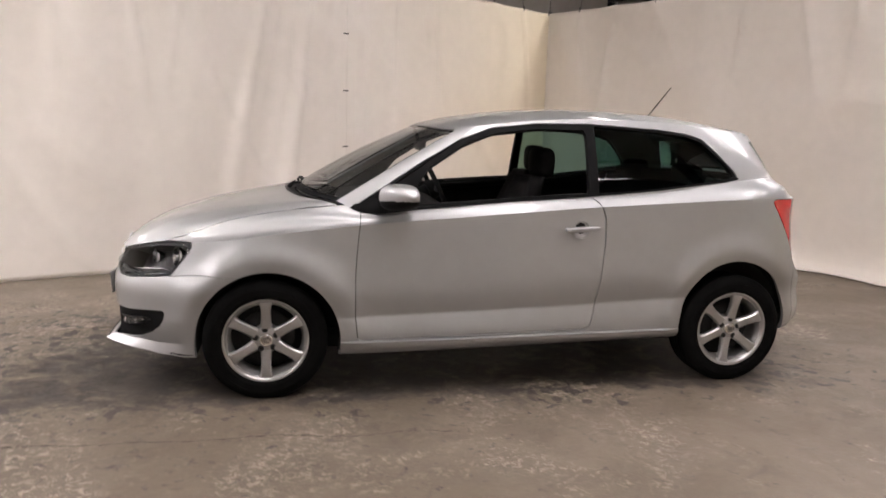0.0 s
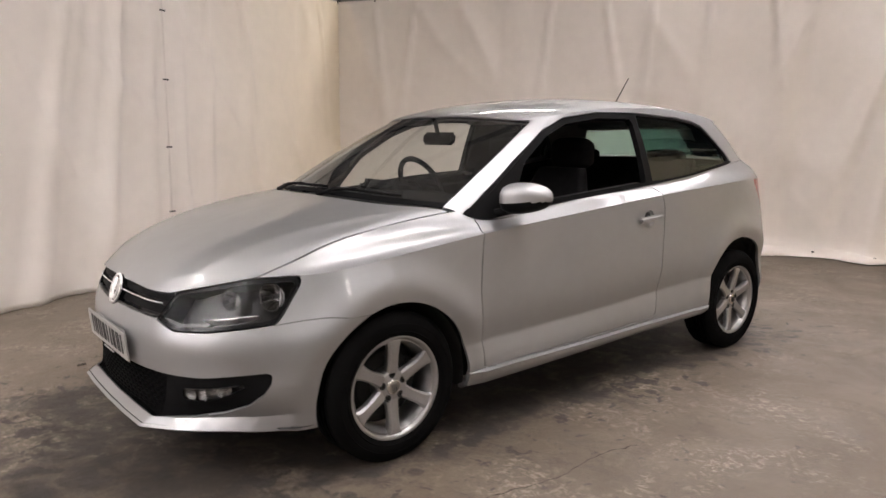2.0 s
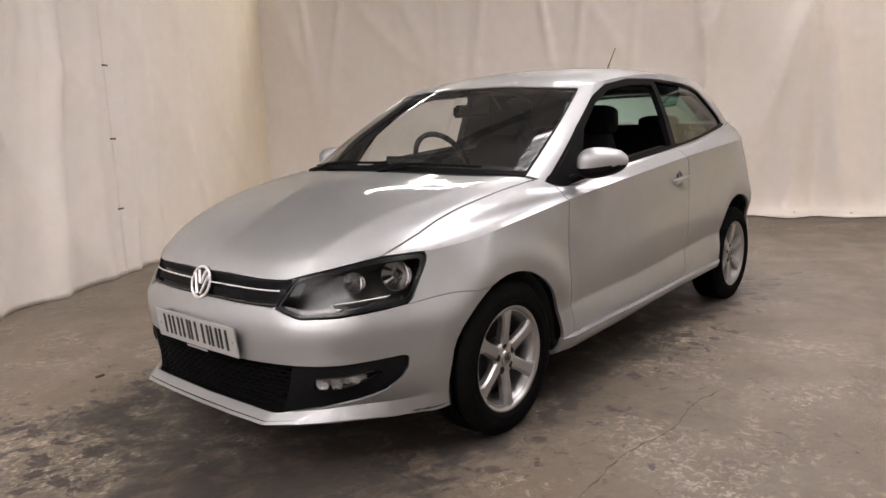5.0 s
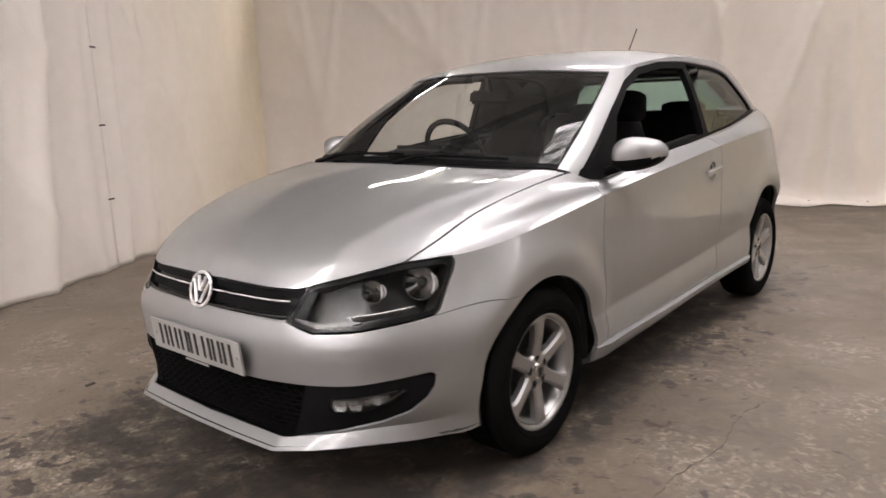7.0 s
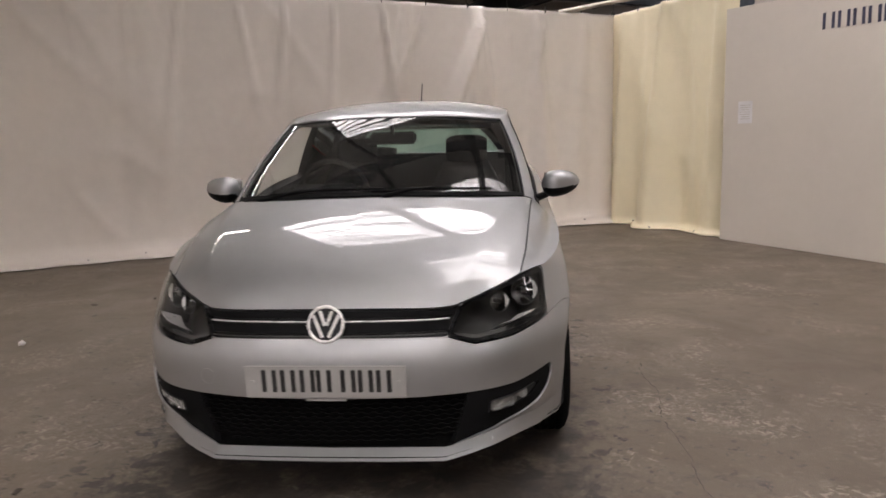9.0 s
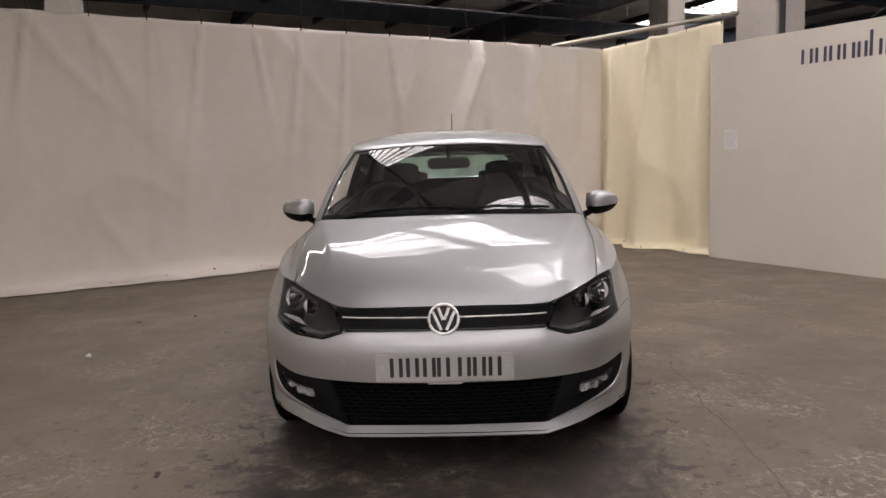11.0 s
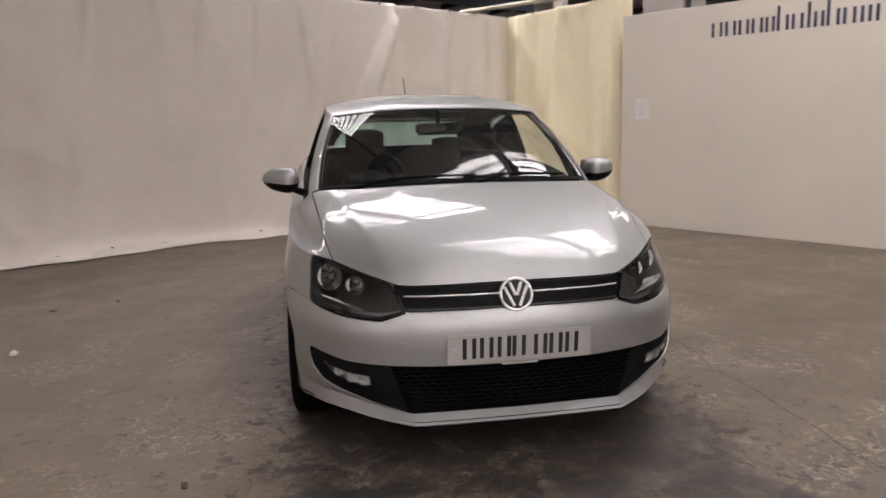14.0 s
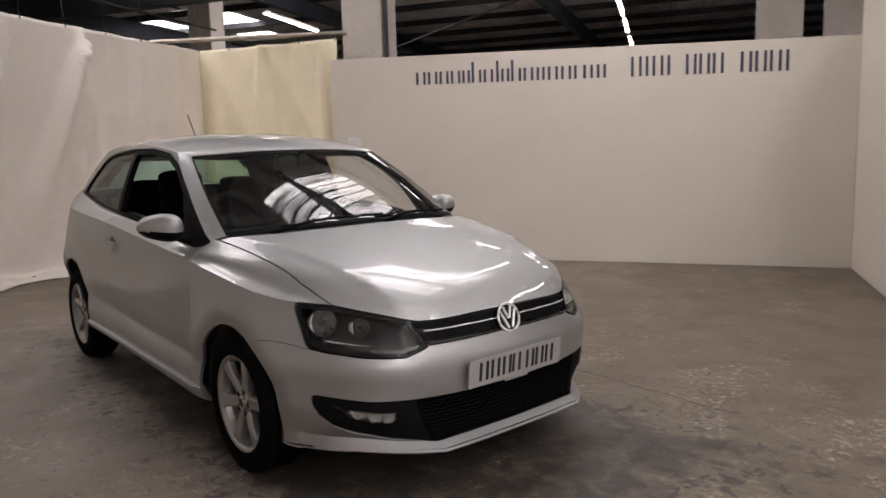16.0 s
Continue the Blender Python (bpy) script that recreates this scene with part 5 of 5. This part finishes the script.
# ---- number plate, badge, mirrors, handles, aerial, wipers ----
TILT_P = math.degrees(math.atan2(0.011, 0.111))
m_pl = pose(-0.8135, 0, 0.467, 0, -TILT_P, 0)
part("plate_holder", block((0.03, 0.36, 0.09), m_pl @ pose(0.018, 0, 0), 0.004), M_PAINT, car)
plate = part("number_plate", block((0.006, 0.52, 0.111), m_pl, 0.0025), M_PLATE, car, "white front number plate with plain black bars")
for yc in (0.181, 0.12, 0.057, 0.004, -0.074, -0.13, -0.188):
    for dy in (-0.017, 0.017):
        part("bar", block((0.0024, 0.0145, 0.076), m_pl @ pose(-0.0036, yc + dy, 0.003), 0.001), M_BAR, plate)
part("strap", block((0.003, 0.13, 0.006), m_pl @ pose(-0.004, 0.0, -0.0615)), M_PLATE, plate)
for yy in (0.235, -0.235):
    part("screw", rod(m_pl @ Vector((-0.003, yy, 0)), m_pl @ Vector((-0.006, yy, 0)), 0.006, 10), M_PLATE, plate)

b_dir = Vector((-0.95, 0, 0.3)).normalized()
b_mid = Vector((-0.772, 0, 0.643))
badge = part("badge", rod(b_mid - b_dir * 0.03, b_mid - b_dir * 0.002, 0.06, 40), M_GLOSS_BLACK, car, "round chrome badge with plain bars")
link_mesh("badge_ring", *ring(b_mid, b_dir, 0.056, 0.0055, 48), M_BRIGHT, badge)
side_v, up_v = Vector((0, 1, 0)), b_dir.cross(Vector((0, 1, 0))).normalized()
if up_v.z < 0:
    up_v = -up_v
# plain slanted bars, mirrored about the middle
for a, b, c, d in ((0.041, 0.028, 0.010, -0.042), (0.020, 0.042, 0.003, -0.004)):
    for flip in both:
        p0, p1 = b_mid + side_v * a * flip + up_v * b, b_mid + side_v * c * flip + up_v * d
        part("stroke", rod(p0, p1, 0.0058, 8), M_BRIGHT, badge)

# round cover of the towing eye
cover = front_bumper.rows[int(np.argmin(np.abs(front_bumper.rows[:, 1] - 0.41) + np.abs(front_bumper.rows[:, 2] - 0.462)))]
c0, cn = Vector(cover[0:3]), Vector(cover[5:8])
link_mesh("tow_eye_cover", *ring(c0 - cn * 0.001, cn, 0.026, 0.0012, 32), M_PAINT, ob_bumper)


def blob(rows, n=24):
    """A lofted rounded body: rows of (y, centre x, centre z, half depth, half height, squareness)."""
    vs, fs = [], []
    for y, cx, cz, a, b, e in rows:
        for k in range(n):
            t = 2 * math.pi * k / n
            c, s = math.cos(t), math.sin(t)
            vs.append((cx + a * math.copysign(abs(c) ** e, c), y, cz + b * math.copysign(abs(s) ** e, s)))
    for i in range(len(rows) - 1):
        for k in range(n):
            fs.append((i * n + k, i * n + (k + 1) % n, (i + 1) * n + (k + 1) % n, (i + 1) * n + k))
    fs += [tuple(range(n))[::-1], tuple((len(rows) - 1) * n + k for k in range(n))]
    return vs, fs


for side in both:
    mirror = part("door_mirror", merge(rod((0.575, side * 0.735, 0.918), (0.615, side * 0.80, 0.94), 0.02, 10, 0.016)), M_BLACK, car, "silver door mirror with black lower shell")
    cap = []
    for t in np.sin(np.linspace(-1, 1, 19) * math.pi / 2) * 0.5 + 0.5:
        fat = max(0.02, 1 - (1 - t) ** 6 - t ** 7) ** 0.6
        cap.append((side * (0.766 + 0.19 * t), 0.612 + 0.062 * t ** 1.6, 0.984 + 0.010 * t, 0.102 * fat * (1 - 0.42 * t * t), 0.077 * fat * (1 - 0.42 * t ** 1.3), 0.74))
    vs, fs = blob(cap, 36)
    # the glass side is cut flat
    vs = [(min(x, 0.682 + 0.03 * (abs(y) - 0.77) / 0.18), y, z) for x, y, z in vs]
    down = lambda f: len(f) == 4 and sum((vs[i][2] - (0.972 + 0.05 * (abs(vs[i][1]) - 0.77))) < 0 for i in f) >= 3
    link_mesh("cap", vs, [f for f in fs if not down(f)], M_PAINT, mirror)
    link_mesh("lower_shell", vs, [f for f in fs if down(f)], M_BLACK, mirror, label="black lower shell")
    bm = block((0.004, 0.14, 0.085), pose(0.699, side * 0.853, 0.995, 0, 0, side * 9), 0.0018)
    part("mirror_glass", bm, M_CHROME, mirror, "mirror glass")
    # door handle: recessed bowl and pull
    skin_h = float(SKIN.rows[int(np.argmin(np.hypot(SKIN.rows[:, 0] - HANDLE[0], SKIN.rows[:, 2] - HANDLE[1]) + 5 * (SKIN.rows[:, 1] < 0.5))), 1])
    hx, hy, hz = HANDLE[0], side * (skin_h - 0.004), HANDLE[1]
    handle = part("door_handle", merge(block((0.19, 0.022, 0.03), pose(hx, hy * 1.022, hz, 0, -4, 0), 0.009, 3)), M_PAINT, car, "silver pull handle")
    link_mesh("bowl", *bowl((hx, side * (skin_h + 0.0005), hz), (0, side, 0.07), 0.05, 0.018, 6, 28), M_PAINT, handle)
aerial = part("roof_aerial", rod((2.262, 0, 1.405), (2.30, 0, 1.432), 0.02, 12, 0.011), M_BLACK, car, "black whip aerial leaning back")
part("whip", rod((2.285, 0, 1.43), (2.437, 0, 1.622), 0.0042, 8, 0.003), M_BLACK, aerial)


def on_screen(y, t, lift):
    """A place on the windscreen at height fraction t."""
    sh = UPPER.rows
    ok = (sh[:, 3] < 4.2)
    k = np.where(ok)[0][int(np.argmin(np.abs(sh[ok, 1] - abs(y)) + 0.8 * np.abs(sh[ok, 4] - t)))]
    p = sh[k, 0:3] + lift * sh[k, 5:8]
    return Vector((p[0], y, p[2]))


for a, b, pivot in ((0.47, -0.06, 0.58), (0.0, -0.52, -0.06)):
    path = [on_screen(a + (b - a) * t, 0.026 + 0.028 * t, 0.008) for t in np.linspace(0, 1, 12)]
    path = [Vector((p.x - 0.008, p.y, p.z)) for p in path]
    wiper = link_mesh("wiper", *sweep(path, 0.0065, 6), M_BLACK, car, label="black wiper blade")
    p0 = on_screen(pivot * 0.9, 0.0, 0.0) + Vector((-0.03, 0, -0.008))
    link_mesh("wiper_arm", *sweep([p0, (p0 + path[6]) / 2 + Vector((-0.01, 0, 0.015)), path[6] + Vector((0, 0, 0.006))], [0.012, 0.009, 0.005], 6), M_BLACK, wiper)

# ---- wheels ----
def lathe(profile, n=64):
    """Vertices and faces of a profile of (radius, y) turned about the y axis."""
    vs = [(r * math.cos(2 * math.pi * k / n), y, r * math.sin(2 * math.pi * k / n)) for r, y in profile for k in range(n)]
    fs = [(i * n + k, i * n + (k + 1) % n, (i + 1) * n + (k + 1) % n, (i + 1) * n + k) for i in range(len(profile) - 1) for k in range(n)]
    return vs, fs


WHEEL_R = 0.295


def build_wheel():
    """A wheel with its outer face towards -y, centred on its hub."""
    wheel = new("wheel")
    wheel.parent = car
    wheel["label"] = "six-spoke silver alloy wheel with black tyre"
    R = WHEEL_R
    tread = [(0.192, -0.075), (0.205, -0.088), (0.235, -0.096), (0.262, -0.093), (0.283, -0.083), (0.2925, -0.07)]
    y = -0.07
    for g in (-0.045, -0.015, 0.015, 0.045):
        tread += [(R, y + 0.004), (R, g - 0.005), (R - 0.007, g - 0.004), (R - 0.007, g + 0.004), (R, g + 0.005)]
        y = g
    tread += [(R, 0.066), (0.283, 0.083), (0.262, 0.093), (0.235, 0.096), (0.205, 0.088), (0.192, 0.075)]
    link_mesh("tyre", *lathe(tread, 72), M_RUBBER, wheel)
    for rr in (0.222, 0.252):
        link_mesh("sidewall_rib", *sweep([Vector((rr * math.cos(a), -0.0945, rr * math.sin(a))) for a in np.linspace(0, 2 * math.pi, 64, endpoint=False)], 0.0018, 5, True), M_RUBBER, wheel)
    rim = [(0.190, 0.06), (0.175, 0.05), (0.168, -0.02), (0.172, -0.055), (0.180, -0.066), (0.181, -0.071), (0.1835, -0.074), (0.1845, -0.067), (0.1875, -0.067), (0.1885, -0.078), (0.196, -0.083), (0.2035, -0.087), (0.206, -0.083), (0.206, -0.07)]
    rim_ob = link_mesh("rim", *lathe(rim, 72), M_ALLOY, wheel)
    # spokes: bars that widen to the rim with a raised face
    for k in range(6):
        a = math.radians(90 + 60 * k)
        vs, fs = [], []
        secs = [(0.03, 0.030, -0.060), (0.062, 0.0265, -0.066), (0.10, 0.0235, -0.072), (0.14, 0.0235, -0.077), (0.166, 0.027, -0.079), (0.180, 0.034, -0.0785), (0.187, 0.044, -0.077)]
        for r, w, yy in secs:
            for dw, dy in ((-w, 0.030), (-w, 0.008), (-w * 0.7, 0.0), (w * 0.7, 0.0), (w, 0.008), (w, 0.030)):
                vs.append((r * math.cos(a) - dw * math.sin(a), yy + dy, r * math.sin(a) + dw * math.cos(a)))
        for i in range(len(secs) - 1):
            for q in range(6):
                fs.append((i * 6 + q, i * 6 + (q + 1) % 6, (i + 1) * 6 + (q + 1) % 6, (i + 1) * 6 + q))
        fs += [tuple(range(6))[::-1], tuple(len(vs) - 6 + q for q in range(6))]
        link_mesh("spoke", vs, fs, M_ALLOY, rim_ob, smooth=False)
    link_mesh("hub", *lathe([(0.0, -0.064), (0.058, -0.064), (0.064, -0.061), (0.068, -0.05), (0.068, 0.0), (0.0, 0.0)], 48), M_ALLOY, rim_ob)
    link_mesh("centre_cap", *lathe([(0.0, -0.071), (0.024, -0.071), (0.029, -0.068), (0.031, -0.062)], 32), M_REFLECTOR, rim_ob)
    link_mesh("cap_ring", *lathe([(0.024, -0.072), (0.0265, -0.073), (0.029, -0.071)], 32), M_CHROME, rim_ob)
    for off in (-0.009, 0.0, 0.009):
        part("cap_stroke", rod((off - 0.003, -0.0715, 0.013), (off + 0.003, -0.0715, -0.013), 0.0018, 6), M_LAMP_IN, rim_ob)
    for k in range(5):
        a = math.radians(90 + 72 * k + 6)
        c = Vector((0.050 * math.cos(a), 0, 0.050 * math.sin(a)))
        # flush dark disc: the shade of a bolt hole put into colour
        part("bolt_well", rod(c + Vector((0, -0.0645, 0)), c + Vector((0, -0.05, 0)), 0.0150, 14), M_GAP, rim_ob)
        part("bolt", rod(c + Vector((0, -0.0655, 0)), c + Vector((0, -0.05, 0)), 0.006, 6), M_GREY_PL, rim_ob)
    # brake parts take the same near-black, as shade behind the spokes
    link_mesh("brake_disc", *lathe([(0.03, -0.005), (0.125, -0.005), (0.128, 0.0), (0.128, 0.015), (0.03, 0.015)], 48), M_GAP, wheel)
    part("caliper", block((0.05, 0.06, 0.12), pose(0.11, 0.01, 0.02), 0.01), M_GAP, wheel)
    link_mesh("backplate", *lathe([(0.0, 0.03), (0.168, 0.03), (0.172, 0.06)], 40), M_GAP, wheel)
    return wheel


first = build_wheel()
first.matrix_basis = pose(0, -0.728, WHEEL_R - 0.004)
for wx, wy, turn in ((2.47, -0.728, 9), (0, 0.728, 20), (2.47, 0.728, -12)):
    m = pose(wx, wy, WHEEL_R - 0.004) @ pose(0, 0, 0, 0, 0, 180 if wy > 0 else 0) @ pose(0, 0, 0, 0, turn, 0)
    w = copy_thing(first, m)
    w.parent = car

# ---- cabin ----
inner = SKIN.keep(smallest(SKIN.rows[:, 0] - 0.35, 2.75 - SKIN.rows[:, 0], SKIN.rows[:, 1] - 0.35, level(SKIN, 0.6)))
for side in both:
    shell("cabin_lining", inner.moved(-0.055), M_DASH, (side,), 0, car, "dark door card and side lining")
head_l = UPPER.keep(UPPER.rows[:, 4] - 0.985)
shell("headliner", head_l.moved(-0.022), M_LINING, both, 0, car, "light grey roof lining")
pillar = UPPER.keep(-f_side(UPPER, DLO) - 0.004)
pillar = pillar.keep(-screen_f(pillar) - 0.002)
pillar = pillar.keep(-rear_f(pillar) - 0.002)
pillar = pillar.keep(1.0 - pillar.rows[:, 4])
shell("pillar_trim", pillar.moved(-0.026), M_LINING, both, 0, car, "grey pillar trim")

dash_rows = [(y, 0.64 + 0.05 * abs(y), 0.86 - 0.02 * abs(y), 0.30 - 0.04 * abs(y), 0.098 - 0.02 * abs(y) ** 2, 0.55) for y in np.linspace(-0.69, 0.69, 15)]
dash = link_mesh("dashboard", *blob(dash_rows, 28), M_DASH, car, label="dark moulded dashboard")
part("cowl_hood", block((0.2, 0.36, 0.075), pose(0.79, 0.36, 0.955, 0, 8, 0), 0.03, 3), M_DASH, dash)
part("centre_stack", block((0.16, 0.26, 0.42), pose(0.90, 0, 0.72, 0, -18, 0), 0.03, 3), M_DASH, dash)
part("air_vent", block((0.02, 0.1, 0.06), pose(0.94, 0.07, 0.86), 0.008), M_GLOSS_BLACK, dash)
part("air_vent", block((0.02, 0.1, 0.06), pose(0.94, -0.07, 0.86), 0.008), M_GLOSS_BLACK, dash)

hub = Vector((1.02, 0.36, 0.945))
axis = Vector((0.9, 0, 0.42)).normalized()
wheel_rim = link_mesh("steering_wheel", *ring(hub, axis, 0.185, 0.0155, 40), M_DASH, car, label="black three-spoke steering wheel")
part("boss", merge(rod(hub - axis * 0.05, hub + axis * 0.012, 0.075, 24, 0.06)), M_DASH, wheel_rim)
for a in (0, 180, 270):
    vec = Vector((0, math.cos(math.radians(a)), 0)) if a != 270 else Vector((0.42, 0, -0.9)).normalized()
    part("spoke", rod(hub, hub + vec * 0.18, 0.022, 8, 0.014), M_DASH, wheel_rim)
part("column", rod(hub - axis * 0.3, hub - axis * 0.03, 0.05, 16), M_DASH, wheel_rim)


def cushion(size, m, r=0.05):
    return block(size, m, r, 4)


def build_seat(x, y, name="front_seat"):
    seat = part(name, cushion((0.5, 0.5, 0.18), pose(x, y, 0.55, 0, -8, 0), 0.07), M_CLOTH, car, "dark cloth front seat")
    rows = []
    for t in np.linspace(0, 1, 12):
        rows.append((t, 0.21 + 0.03 * math.sin(math.pi * t) - 0.07 * t ** 3))
    vs, fs = [], []
    n = 20
    for t, w in rows:
        cx, cz = x + 0.24 + 0.22 * t, 0.52 + 0.56 * t
        dpt = 0.085 - 0.03 * t
        for k in range(n):
            a = 2 * math.pi * k / n
            c, s = math.cos(a), math.sin(a)
            vs.append((cx + dpt * math.copysign(abs(c) ** 0.6, c) - 0.03 * abs(s) ** 3, y + w * math.copysign(abs(s) ** 0.6, s), cz))
    for i in range(len(rows) - 1):
        for k in range(n):
            fs.append((i * n + k, i * n + (k + 1) % n, (i + 1) * n + (k + 1) % n, (i + 1) * n + k))
    fs += [tuple(range(n))[::-1], tuple(len(vs) - n + k for k in range(n))]
    link_mesh("backrest", vs, fs, M_CLOTH, seat)
    link_mesh("headrest", *blob([(y + 0.125 * q, x + 0.50 + 0.012 * abs(q), 1.155, 0.05 * (1 - 0.35 * abs(q) ** 5), 0.085 * (1 - 0.3 * abs(q) ** 4), 0.6) for q in np.linspace(-1, 1, 11)]), M_CLOTH, seat)
    for dy in (-0.05, 0.05):
        part("headrest_post", rod((x + 0.47, y + dy, 1.03), (x + 0.50, y + dy, 1.13), 0.006, 8), M_LAMP_IN, seat)
    return seat


build_seat(0.98, -0.36)
build_seat(1.18, 0.36)
bench = part("rear_bench", cushion((0.45, 1.2, 0.17), pose(2.02, 0, 0.58, 0, -6, 0), 0.06), M_CLOTH, car, "dark cloth rear bench")
part("backrest", cushion((0.14, 1.2, 0.52), pose(2.30, 0, 0.86, 0, 18, 0), 0.05), M_CLOTH, bench)
for y in (-0.33, 0.33):
    link_mesh("headrest", *blob([(y + 0.125 * q, 2.40, 1.115, 0.045 * (1 - 0.3 * abs(q) ** 5), 0.055 * (1 - 0.3 * abs(q) ** 4), 0.6) for q in np.linspace(-1, 1, 9)]), M_CLOTH, bench)
    for dy in (-0.06, 0.06):
        part("headrest_post", rod((2.36, y + dy, 1.04), (2.39, y + dy, 1.10), 0.006, 8), M_LAMP_IN, bench)
part("parcel_shelf", block((0.36, 1.02, 0.02), pose(2.58, 0, 1.06), 0.006), M_DASH, car)
mir = part("rear_view_mirror", block((0.035, 0.25, 0.066), pose(0.855, 0.0, 1.228, 0, 10, 0), 0.014, 3), M_BLACK, car, "black interior mirror")
part("mirror_stalk", rod((0.85, 0, 1.245), (0.82, 0, 1.335), 0.011, 8), M_BLACK, mir)
for y in (-0.32, 0.32):
    part("sun_visor", block((0.16, 0.34, 0.016), pose(0.985, y, 1.325, 0, -16, 0), 0.007), M_LINING, car)
for side in both:
    part("door_card_top", block((1.1, 0.07, 0.05), pose(1.08, side * 0.70, 0.945, 0, -4.5, 0), 0.018, 3), M_DASH, car)
